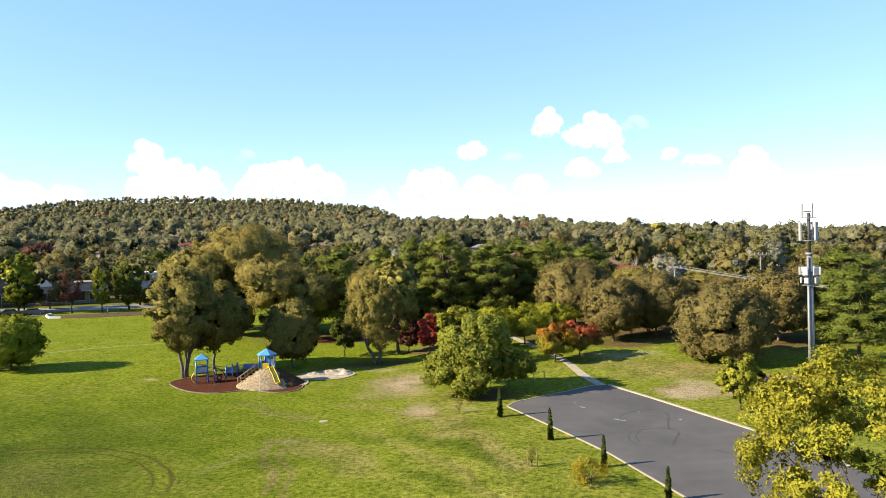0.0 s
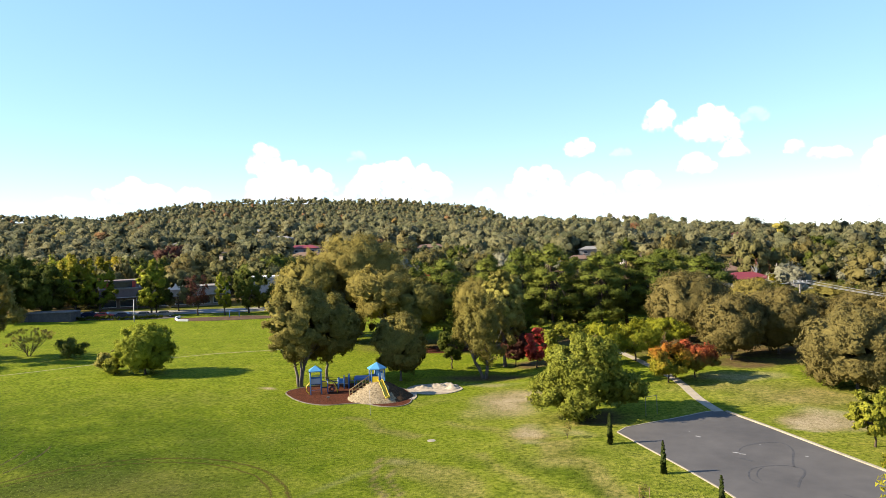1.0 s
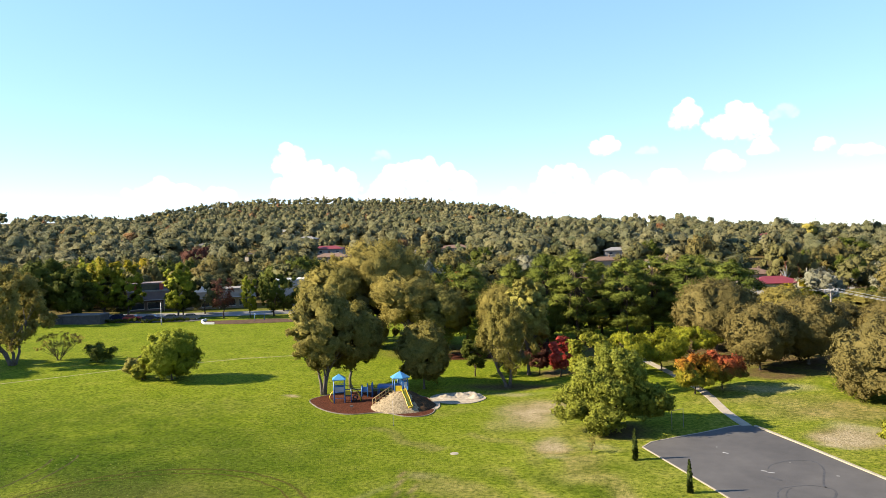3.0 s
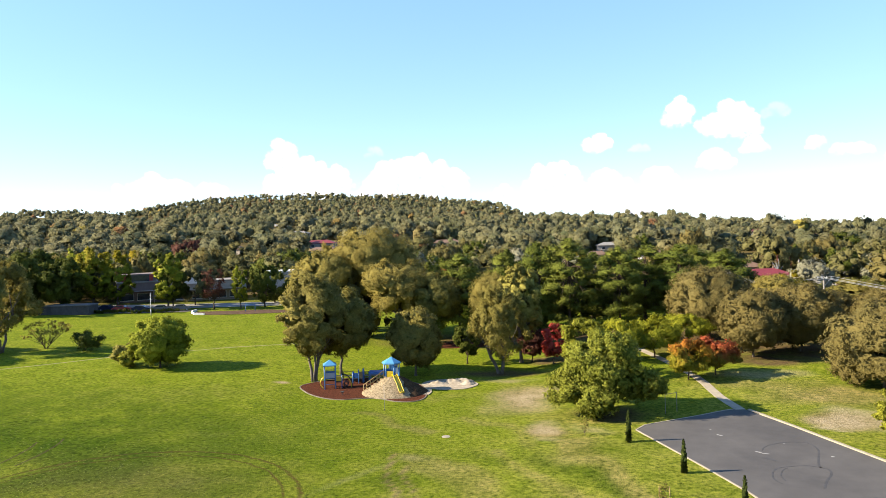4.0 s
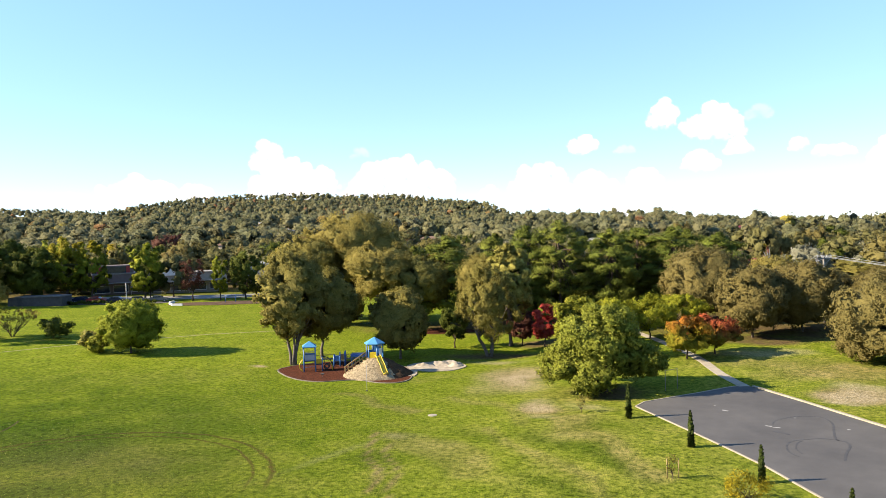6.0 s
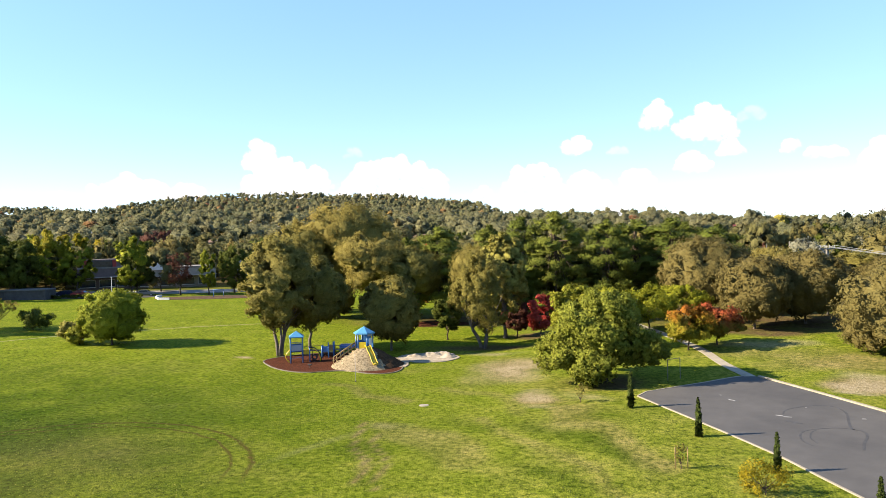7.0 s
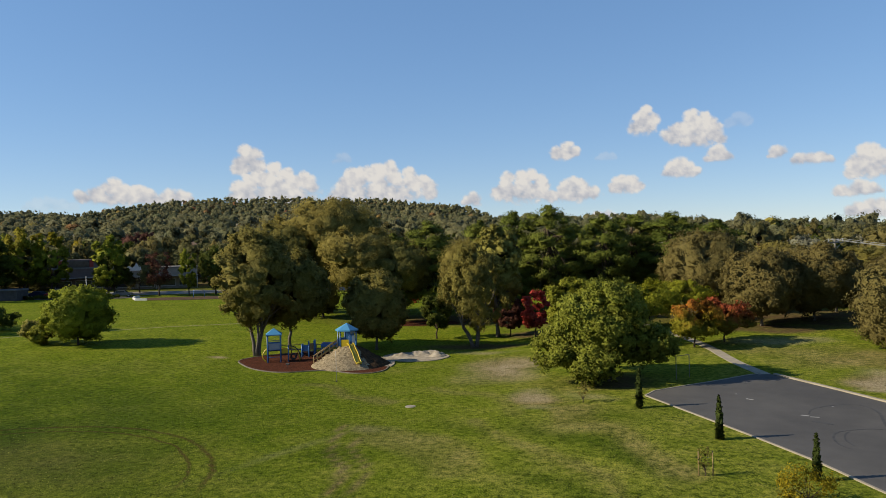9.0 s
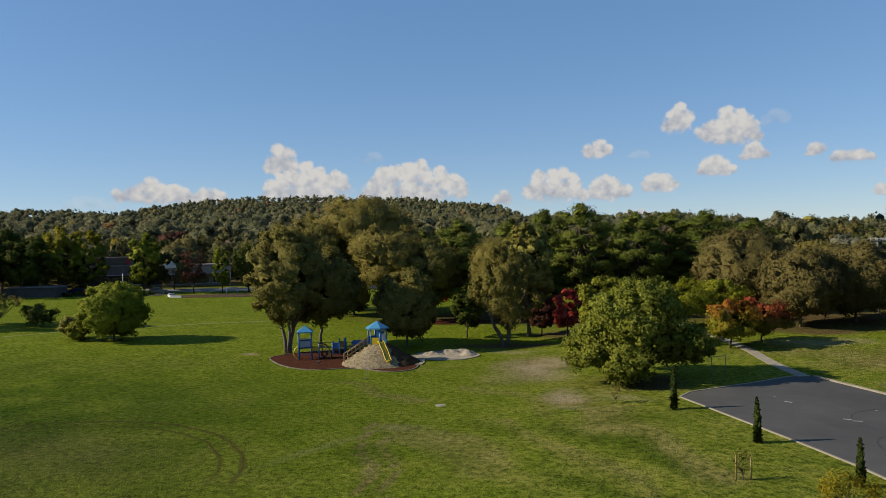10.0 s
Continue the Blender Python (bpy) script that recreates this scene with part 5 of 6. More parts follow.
def climbing_frame(x, y, turn):
    t = thing("climbing_frame", pose(x, y, gz(x, y) + 0.05, 0, 0, turn), "bowed yellow and dark climber beside the tower on mulch", "climbing frame", "play equipment")
    for s in (-0.35, 0.35):
        part("arch", tube(B(), [(1.0 * math.cos(a), s, 1.45 * math.sin(a) - 0.02) for a in np.linspace(0.0, math.pi * 0.58, 9)], 0.05, 6), YELLOW if s < 0 else DARK, t)
    for a in np.linspace(0.1, math.pi * 0.56, 7):
        part("rung", tube(B(), [(1.0 * math.cos(a), -0.35, 1.45 * math.sin(a)), (1.0 * math.cos(a), 0.35, 1.45 * math.sin(a))], 0.03, 6), DARK, t)
    for s in (-0.28, 0.28):
        part("wheel", tube(B(), [(0.32 + 0.26 * math.cos(a), s - 0.1, 0.42 + 0.26 * math.sin(a)) for a in np.linspace(0, 2 * math.pi, 15)], 0.06, 6), DARK, t, "dark rubber ring")
    return t


def post_module(x, y, turn):
    t = thing("play_module", pose(x, y, gz(x, y) + 0.05, 0, 0, turn), "blue posted play module with blue and brown panels", "play module", "play equipment")
    for px, py, h in ((-0.62, -0.35, 1.35), (-0.62, 0.4, 1.35), (0.12, -0.4, 1.72), (0.66, -0.3, 1.72), (0.66, 0.45, 1.72)):
        post(t, px, py, -0.2, h, 0.07, BLUE)
    part("panel", box(B(), (0.62, 0.05, 0.62), (-0.25, -0.38, 0.98), bevel=0.012), BLUE, t)
    part("panel", box(B(), (0.44, 0.05, 0.7), (0.39, -0.36, 1.1), bevel=0.012), TIMBER, t, "brown panel")
    part("panel", box(B(), (0.05, 0.7, 0.6), (0.66, 0.08, 1.1), bevel=0.012), BLUE, t)
    part("deck", box(B(), (1.2, 0.8, 0.08), (0.02, 0.02, 0.55), bevel=0.012), DARK, t, "dark low deck")
    return t


def balance_beam(x, y, turn, length):
    t = thing("balance_beam", pose(x, y, gz(x, y) + 0.05, 0, 0, turn), "low dark timber balance beam on short posts", "balance beam", "play equipment")
    part("beam", box(B(), (length, 0.16, 0.14), (0, 0, 0.5), bevel=0.02), STRAW_POLE, t)
    part("rail", tube(B(), [(-length / 2, 0.2, 0.95), (length / 2, 0.2, 1.0)], 0.035, 6), TIMBER, t)
    for px in (-length / 2 + 0.1, 0, length / 2 - 0.1):
        post(t, px, 0.2, -0.2, 1.0, 0.05, TIMBER)
    return t


climbing_frame(-31.9, 77.6, 15)
post_module(-31.0, 80.1, 14)
balance_beam(-33.6, 81.6, 12, 2.6)
balance_beam(-30.2, 82.3, 8, 1.8)
shade = thing("blue_platform", pose(-28.9, 81.2, gz(-28.9, 81.2) + 0.05, 0, 0, 8), "blue topped play platform on posts behind the module", "play platform", "play equipment")
part("top", box(B(), (2.0, 1.0, 0.09), (0, 0, 1.22), (6, 0, 0), 0.02), BLUE, shade)
part("side_panel", box(B(), (1.9, 0.05, 0.22), (0, -0.5, 1.05), bevel=0.012), BLUE, shade)
for px in (-0.9, 0.9):
    for py in (-0.5, 0.5):
        post(shade, px, py, -0.2, 1.22, 0.05, BLUE)
rider = thing("spring_rider", pose(-30.4, 73.5, gz(-30.4, 73.5) + 0.05) @ Matrix.Scale(0.75, 4), "small spring rider standing in the mulch", "spring rider", "play equipment")
part("spring", tube(B(), [(0.06 * math.cos(k), 0.06 * math.sin(k), 0.02 * k - 0.03) for k in range(20)], 0.02, 5), DARK, rider)
part("seat", box(B(), (0.55, 0.2, 0.22), (0, 0, 0.45), bevel=0.05), DARK, rider)

marker_pole = thing("marker_pole", pose(-23.2, 67.3, gz(-23.2, 67.3)), "thin pale marker pole with a dark foot in the lawn", "marker pole")
post(marker_pole, 0, 0, -0.2, 2.6, 0.016, GREY_PANEL, "shaft")
part("foot", box(B(), (0.12, 0.12, 0.12), (0, 0, 0.04), bevel=0.02), DARK, marker_pole, "dark foot")
plate = thing("manhole_cover", pose(-14.5, 58.7, gz(-14.5, 58.7)), "round pale concrete manhole cover set in the lawn", "manhole cover")
part("collar", tube(B(), [(0, 0, -0.1), (0, 0, 0.03)], 0.38, 20), CONCRETE, plate)
part("lid", tube(B(), [(0, 0, 0.02), (0, 0, 0.045)], 0.29, 18), CONCRETE, plate)

# Marks on the asphalt: worn white paint and dark tyre arcs, thin films on the surface
PAINT = surface("worn_white_paint", (0.132, 0.132, 0.1293), (0.286, 0.286, 0.275), 3, 0.8, space="World")
RUBBER = surface("tyre_rubber_film", (0.0165, 0.0165, 0.0165), (0.0468, 0.0457, 0.0446), 2.5, 0.8, space="World")
for x, y, l, w, turn in ((8.75, 61.15, 0.5, 0.17, -38), (11.05, 56.75, 0.45, 0.15, -25), (11.5, 56.4, 0.5, 0.14, -10), (16.2, 56.35, 0.22, 0.14, 0), (8.2, 62.8, 0.14, 0.12, 30), (13.4, 59.3, 0.14, 0.1, 0)):
    tagged(part("paint_mark", box(B(), (l, w, 0.012), (x, y, gz(x, y) + 0.034), (0, 0, turn)), PAINT), "worn white paint mark on the asphalt", "paint mark", "marks on the asphalt")
for line, w in (([(12.2, 58.8), (13.5, 59.75), (14.9, 59.95), (15.45, 59.3), (15.55, 57.8), (15.0, 55.5), (14.65, 53.7), (15.1, 53.2), (15.0, 52.1), (14.3, 50.5), (13.75, 48.8)], 0.16), ([(11.4, 57.2), (11.7, 58.1), (12.2, 58.8)], 0.09),
                ([(11.35, 49.6), (11.0, 50.5), (11.2, 52.0), (11.9, 53.1), (13.8, 53.85), (14.9, 53.4)], 0.12), ([(11.7, 50.2), (11.6, 51.3), (12.0, 52.6), (12.45, 53.2)], 0.09), ([(11.1, 55.4), (12.1, 54.5)], 0.3), ([(16.4, 48.0), (17.8, 46.4), (18.4, 44.6)], 0.12)):
    dense = []
    for k in range(len(line) - 1):
        p0, p1, p2, p3 = (np.array(line[min(max(k + j, 0), len(line) - 1)], dtype=float) for j in (-1, 0, 1, 2))
        dense += [tuple(0.5 * (2 * p1 + (p2 - p0) * u + (2 * p0 - 5 * p1 + 4 * p2 - p3) * u ** 2 + (3 * p1 - p0 - 3 * p2 + p3) * u ** 3)) for u in (0, 0.2, 0.4, 0.6, 0.8)]
    tagged(part("tyre_mark", strip(B(), dense, w, 0.036, 0.02), RUBBER), "dark curved tyre mark on the asphalt", "tyre mark", "marks on the asphalt")
SOIL = surface("bare_soil", (0.0275, 0.022, 0.011), (0.0715, 0.055, 0.0275), 3, 0.95, space="World")
for r in (0.0, 1.7):
    arc = [(-47.6 - r - 5.2 * (1 - math.cos(a)) * 0.9, 44.0 - 0.8 * r + 10.5 * math.sin(a)) for a in np.linspace(0.1, 0.95, 14)]
    tagged(part("wheel_rut", strip(B(), arc, 0.14, 0.012, 0.05), SOIL), "thin dark wheel rut in the grass", "wheel rut", "ruts in the lawn")

MAST_GREY = surface("weathered_zinc", (0.121, 0.1238, 0.1265), (0.198, 0.2008, 0.2035), 1.2, 0.5, 0.3, relief=0.05)
# Telecom mast with its equipment container
mast = thing("telecom_mast", pose(28.2, 59.6, gz(28.2, 59.6), 0, 0, 20), "grey steel telecom mast with pale panel antennas", "telecom mast")
part("pole", tube(B(), [(0, 0, -0.3), (0, 0, 6), (0, 0, 13.4)], [0.30, 0.27, 0.23], 14), MAST_GREY, mast)
part("cable_duct", tube(B(), [(-0.36, -0.2, -0.2), (-0.32, -0.16, 13.1)], 0.10, 8), MAST_GREY, mast)
part("neck", tube(B(), [(0, 0, 13.4), (0, 0, 16.9)], 0.13, 8), DARK, mast, "dark slim upper tube")
part("flange", tube(B(), [(0, 0, 13.3), (0, 0, 13.48)], 0.36, 14), MAST_GREY, mast)
for z, r, h, w, n in ((15.3, 0.72, 1.6, 0.34, 3), (11.9, 0.78, 0.7, 0.45, 6), (11.1, 0.68, 0.5, 0.38, 5), (17.1, 0.5, 1.2, 0.15, 3)):
    for k in range(n):
        a = 2 * math.pi * k / n + z
        x, y = r * math.cos(a), r * math.sin(a)
        part("antenna", box(B(), (0.16, w, h), (x, y, z), (0, 0, math.degrees(a)), 0.03), GREY_PANEL, mast, "pale grey panel antenna")
        part("bracket", tube(B(), [(0, 0, z - 0.1), (x * 0.92, y * 0.92, z - 0.1)], 0.04, 5), DARK, mast)
for z in (10.7, 11.5, 14.5, 16.5):
    part("ring", tube(B(), [(0.55 * math.cos(a), 0.55 * math.sin(a), z) for a in np.linspace(0, 2 * math.pi, 15)], 0.035, 5), MAST_GREY, mast)
ROOF_RUST = surface("faded_red_roof_paint", (0.132, 0.033, 0.0248), (0.209, 0.066, 0.0495), 1.5, 0.6, relief=0.05)
shed = thing("equipment_container", pose(26.3, 61.0, gz(26.3, 61.0), 0, 0, -8), "red and white equipment container beside the mast", "container")
part("body", box(B(), (3.6, 2.4, 2.35), (0.2, 0, 1.2), bevel=0.03), WHITE, shed)
part("door", box(B(), (0.08, 2.3, 2.2), (-1.64, 0, 1.17), bevel=0.02), RED_PAINT, shed, "red end doors")
part("front_panel", box(B(), (1.2, 0.06, 2.1), (-0.95, -1.22, 1.15), bevel=0.02), RED_PAINT, shed, "red front panel")
for k in range(9):
    part("rib", box(B(), (0.07, 0.06, 2.1), (-0.1 + 0.24 * k, -1.22, 1.18), bevel=0.01), WHITE, shed)
part("roof", box(B(), (3.75, 2.5, 0.10), (0.2, 0, 2.42), bevel=0.02), ROOF_RUST, shed, "faded red roof")

# Small things on the lawn
frame_ = thing("exercise_frame", pose(5.3, 68.6, gz(5.3, 68.6), 0, 0, 42), "thin steel exercise frame in the broad tree's shade", "exercise frame")
for px in (-0.75, 0.75):
    post(frame_, px, 0, -0.2, 1.85, 0.03, STRAW_POLE)
part("bar", tube(B(), [(-0.75, 0, 1.83), (0.75, 0, 1.83)], 0.028, 6), STRAW_POLE, frame_)
for x, y in ((3.1, 44.5), (3.75, 44.6)):
    stake = thing("stake", pose(x, y, gz(x, y)), "thin timber stake beside the sapling", "stake", "stakes round the sapling")
    post(stake, 0, 0, -0.2, 1.15, 0.03, TIMBER, "shaft")
    part("tie", tube(B(), [(0, 0, 0.8), ((3.42 - x) * 0.8, 0, 0.85)], 0.012, 4), DARK, stake)
marker = thing("goal_post", pose(-104.9, 140.5, gz(-104.9, 140.5)), "tall white goal post at the far end of the field", "goal post")
post(marker, 0, 0, -0.2, 5.2, 0.055, WHITE, "shaft")
part("pad", tube(B(), [(0, 0, 0), (0, 0, 1.4)], 0.1, 8), GREY_PANEL, marker)


# ---------------------------------------------------------------- street beyond the field
ROAD_GREY = surface("pale_road", (0.13, 0.127, 0.12), (0.21, 0.205, 0.195), 0.4, 0.85, space="World")
slab("road", [(-160, 141), (-128, 147), (-112, 153.5), (-95, 162), (-70, 174), (-58, 180), (-62, 188), (-74, 183), (-98, 171), (-114, 163), (-131, 156), (-160, 150)], 0.03, 0.2, ROAD_GREY, "pale street and forecourt beyond the field", "road")
slab("garden_bed", rounded([(-98.6, 148.0), (-95.6, 143.6), (-87.0, 145.4), (-76.5, 151.4), (-73.5, 155.0), (-83.0, 156.6), (-93.0, 151.4)], 4), 0.06, 0.2, surface("brown_garden_soil", (0.045, 0.028, 0.018), (0.105, 0.068, 0.045), 1.0, 0.95, space="World"), "long brown garden bed at the edge of the field", "garden bed")
tagged(part("edging", strip(B(), [(-99.4, 150.2), (-99.2, 148.2), (-97.6, 145.6), (-95.4, 143.3), (-93.0, 143.6)], 0.3, 0.45, 0.7), WHITE), "white edging wall round the garden bed", "edging", kind="structure")
# Dark sheet under the parked cars; it stands in for the street trees' shade
slab("shade_strip", [(-123.5, 141.2), (-112.0, 143.6), (-101.5, 148.0), (-99.5, 153.6), (-110.0, 151.6), (-124.0, 147.4)], 0.035, 0.2, ASPHALT, "dark asphalt sheet at the far edge of the field, standing in for tree shade", "parking strip")
ROOFS = {"red": surface("dark_red_roof", (0.11, 0.0099, 0.0121), (0.1705, 0.0209, 0.022), 1.0, 0.6), "brown": surface("brown_tile_roof", (0.0825, 0.0468, 0.0303), (0.1485, 0.0908, 0.0578), 1.0, 0.8), "pale": surface("pale_metal_roof", (0.143, 0.1375, 0.121), (0.22, 0.209, 0.187), 0.8, 0.5),
         "grey": surface("grey_tile_roof", (0.088, 0.0853, 0.0825), (0.1485, 0.143, 0.1375), 1.0, 0.8), "tile": surface("terracotta_roof", (0.187, 0.077, 0.033), (0.275, 0.132, 0.0605), 1.0, 0.8)}
WALLS = {"white": surface("off_white_render", (0.198, 0.1925, 0.176), (0.264, 0.253, 0.2365), 0.8, 0.8), "cream": surface("cream_render", (0.198, 0.1705, 0.132), (0.275, 0.242, 0.1925), 0.8, 0.85)}
PINK = surface("dusty_pink_render", (0.11, 0.0798, 0.0688), (0.1595, 0.1183, 0.1018), 0.6, 0.85)


def window(parent, w, h, at, turn, frame_material=None):
    """A framed, set-back pane with a sill."""
    win = part("window", box(B(), (w + 0.16, 0.10, h + 0.16), at, (0, 0, turn), 0.01), frame_material or WHITE, parent)
    m = pose(*at, 0, 0, turn)
    part("pane", box(B(), (w, 0.04, h), m @ Vector((0, -0.045, 0)), (0, 0, turn)), GLASS_DARK, win, "dark glass pane")
    part("sill", box(B(), (w + 0.3, 0.22, 0.07), m @ Vector((0, -0.08, -h / 2 - 0.11)), (0, 0, turn), 0.01), WHITE, win)
    return win


def hip_roof(l, d, z, rise, eave=0.55):
    bm = B()
    x, y, r = l / 2 + eave, d / 2 + eave, max(0.2, (l - d) / 2)
    low, base = ([bm.verts.new((sx * x, sy * y, q)) for sx, sy in ((-1, -1), (1, -1), (1, 1), (-1, 1))] for q in (z - 0.18, z))
    a, b = bm.verts.new((-r, 0, z + rise)), bm.verts.new((r, 0, z + rise))
    for j in range(4):
        bm.faces.new((low[j], low[(j + 1) % 4], base[(j + 1) % 4], base[j]))
    bm.faces.new(low[::-1])
    bm.faces.new((base[0], base[1], b, a))
    bm.faces.new((base[1], base[2], b))
    bm.faces.new((base[2], base[3], a, b))
    bm.faces.new((base[3], base[0], a))
    return bm


def house(x, y, turn, l, d, h, roof, wall):
    names = {"red": "dark red", "brown": "brown tiled", "pale": "pale metal", "grey": "grey tiled", "tile": "terracotta"}
    t = thing("house", pose(x, y, gz(x, y), 0, 0, turn), f"single-storey {wall} house with a {names[roof]} roof among trees", "house", "suburban houses")
    part("wall", box(B(), (l, d, h + 3.2), (0, 0, h / 2 - 1.45)), WALLS[wall], t)
    r = part("roof", hip_roof(l, d, h + 0.18, d * 0.22), ROOFS[roof], t)
    part("chimney", box(B(), (0.7, 0.7, 1.6), (l * 0.22, d * 0.12, h + d * 0.2), bevel=0.03), ROOFS["brown"], r)
    n = max(2, int(l / 4.5))
    for k in range(n):
        if k == n // 2:
            part("door", box(B(), (1.0, 0.12, 2.1), (-l / 2 + l * (k + 0.5) / n, -d / 2 - 0.03, 1.1), bevel=0.01), ROOFS["brown"], t)
        else:
            window(t, 1.8, 1.2, (-l / 2 + l * (k + 0.5) / n, -d / 2 - 0.03, 1.55), 0)
    for s in (-1, 1):
        window(t, 1.4, 1.1, (s * (l / 2 + 0.03), 0, 1.55), 90 * s)
    return t


for home in HOMES:
    house(*home)


def shop(x, y, turn, l, d, h, wall, label, gable=False, trim=None):
    t = thing("shop", pose(x, y, gz(x, y), 0, 0, turn), label, "shop", "shops along the street")
    part("wall", box(B(), (l, d, h + 2), (0, 0, h / 2 - 1)), wall, t)
    part("parapet", box(B(), (l + 0.3, d + 0.3, 0.4), (0, 0, h + 0.1), bevel=0.03), trim or STRAW_POLE, t)
    part("awning", box(B(), (l, 2.2, 0.16), (0, -d / 2 - 1.1, 2.9), (-6, 0, 0), 0.02), GREY_PANEL, t)
    for k in range(4):
        window(t, l / 4 - 1.0, 1.7, (-l / 2 + l * (k + 0.5) / 4, -d / 2 - 0.03, 1.35), 0)
    for px in (-l / 2 + 0.2, 0, l / 2 - 0.2):
        part("awning_post", tube(B(), [(px, -d / 2 - 2.05, -0.3), (px, -d / 2 - 2.05, 2.8)], 0.06, 6), WHITE, t)
    if gable:
        bm = B()
        a = [bm.verts.new(p) for p in ((-2.6, -0.1, 0), (2.6, -0.1, 0), (2.6, -0.1, 0.5), (0.5, -0.1, 2.3), (-0.2, -0.1, 2.2), (-2.6, -0.1, 0.7))]
        b = [bm.verts.new(v.co + Vector((0, 2.4, -0.2))) for v in a]
        bm.faces.new(a)
        bm.faces.new(b[::-1])
        for j in range(6):
            bm.faces.new((a[j], b[j], b[(j + 1) % 6], a[(j + 1) % 6]))
        bmesh.ops.recalc_face_normals(bm, faces=bm.faces)
        g = part("gable", bm, WHITE, t, "white sail-shaped gable")
        g.location = (-l * 0.28, -d / 2 - 0.2, h - 0.4)
    return t


s1 = shop(-126.5, 170.5, 40, 18, 10, 5.2, PINK, "dusty pink shop with a dark upper window and red signs")
part("upper_wall", box(B(), (9, 8, 2.4), (-3.5, 0, 6.3), bevel=0.03), PINK, s1)
part("upper_glazing", box(B(), (6.4, 0.12, 1.7), (-3.5, -4.05, 6.35), bevel=0.02), GLASS_DARK, s1, "dark glazed strip")
for px, w in ((-7.2, 1.1), (-0.4, 0.9)):
    part("sign", box(B(), (w, 0.14, 1.9), (px, -4.1, 6.3), bevel=0.02), RED_PAINT, s1, "plain red sign board")
shop(-113.5, 178.0, 34, 20, 10, 5.0, WALLS["cream"], "cream shop with a white sail-shaped gable", True)
shop(-95.0, 188.0, 28, 11, 9, 7.2, WALLS["white"], "white flat-roofed shop behind the street trees", trim=WHITE)
block = thing("changing_block", pose(-126.8, 139.6, gz(-126.8, 139.6), 0, 0, 10), "long low dark grey block building at the edge of the field", "block building")
part("wall", box(B(), (12.6, 4.0, 2.9), (0, 0, 0.55)), surface("dark_blockwork", (0.0468, 0.044, 0.0429), (0.0825, 0.0786, 0.077), 1.0, 0.9), block)
part("roof", box(B(), (10.8, 4.4, 0.28), (0.9, 0, 2.14), bevel=0.03), surface("weathered_roof_slab", (0.0715, 0.0715, 0.0743), (0.121, 0.121, 0.1265), 0.8, 0.85), block, "weathered flat roof slab")
part("door", box(B(), (1.0, 0.1, 1.9), (-3.5, -2.03, 0.95), bevel=0.01), DARK, block)
play = thing("swing_frame", pose(-86.3, 152.6, gz(-86.3, 152.6), 0, 0, 28) @ Matrix.Scale(0.7, 4), "blue swing frame standing in the garden bed", "swing frame")
for px in (-1.6, 1.6):
    for s in (-1, 1):
        part("leg", tube(B(), [(px, s * 0.9, -0.2), (px, 0, 2.3)], 0.07, 6), BLUE, play)
part("beam", tube(B(), [(-1.7, 0, 2.3), (1.7, 0, 2.3)], 0.07, 6), BLUE, play)


def car(x, y, turn, tone, label):
    t = thing("car", pose(x, y, gz(x, y) + 0.05, 0, 0, turn), label, "car", "parked cars")
    bm = B()
    side = [(-2.15, 0.35), (2.1, 0.35), (2.2, 0.7), (1.9, 0.88), (1.0, 0.98), (0.4, 1.42), (-1.1, 1.45), (-1.75, 1.0), (-2.15, 0.92)]
    a, b = ([bm.verts.new((px, s * 0.86, pz)) for px, pz in side] for s in (-1, 1))
    bm.faces.new(a)
    bm.faces.new(b[::-1])
    for j in range(len(side)):
        bm.faces.new((a[j], b[j], b[(j + 1) % len(side)], a[(j + 1) % len(side)]))
    bmesh.ops.recalc_face_normals(bm, faces=bm.faces)
    bmesh.ops.bevel(bm, geom=bm.edges[:], offset=0.06, segments=2, affect="EDGES")
    part("body", bm, tone, t)
    part("side_glass", box(B(), (1.7, 1.76, 0.32), (-0.35, 0, 1.2), bevel=0.04), GLASS_DARK, t)
    part("windscreen", box(B(), (0.06, 1.4, 0.55), (0.78, 0, 1.2), (0, -52, 0)), GLASS_DARK, t)
    for px in (-1.35, 1.35):
        for s in (-0.8, 0.8):
            wheel = part("wheel", tube(B(), [(px, s - 0.1, 0.3), (px, s + 0.1, 0.3)], 0.32, 14), DARK, t)
            part("rim", tube(B(), [(px, s * 1.13 - 0.03, 0.3), (px, s * 1.13 + 0.03, 0.3)], 0.19, 10), STEEL, wheel)
    return t


SILVER = surface("silver_car_paint", (0.11, 0.118, 0.13), (0.14, 0.148, 0.16), 1, 0.3, 0.5, relief=0)
NAVY = surface("dark_blue_car_paint", (0.0083, 0.011, 0.0275), (0.0138, 0.0165, 0.0385), 1, 0.3, relief=0)
for x, y, turn, tone, label in ((-108.0, 148.8, 25, SILVER, "silver parked car beyond the field"), (-112.6, 147.4, 20, NAVY, "dark blue parked car beyond the field"), (-117.5, 146.6, 15, RED_PAINT, "red parked car beyond the field"),
                                (-104.2, 151.2, 28, SILVER, "silver parked car beyond the field"), (-121.8, 147.0, 12, NAVY, "dark parked car beyond the field")):
    car(x, y, turn, tone, label)


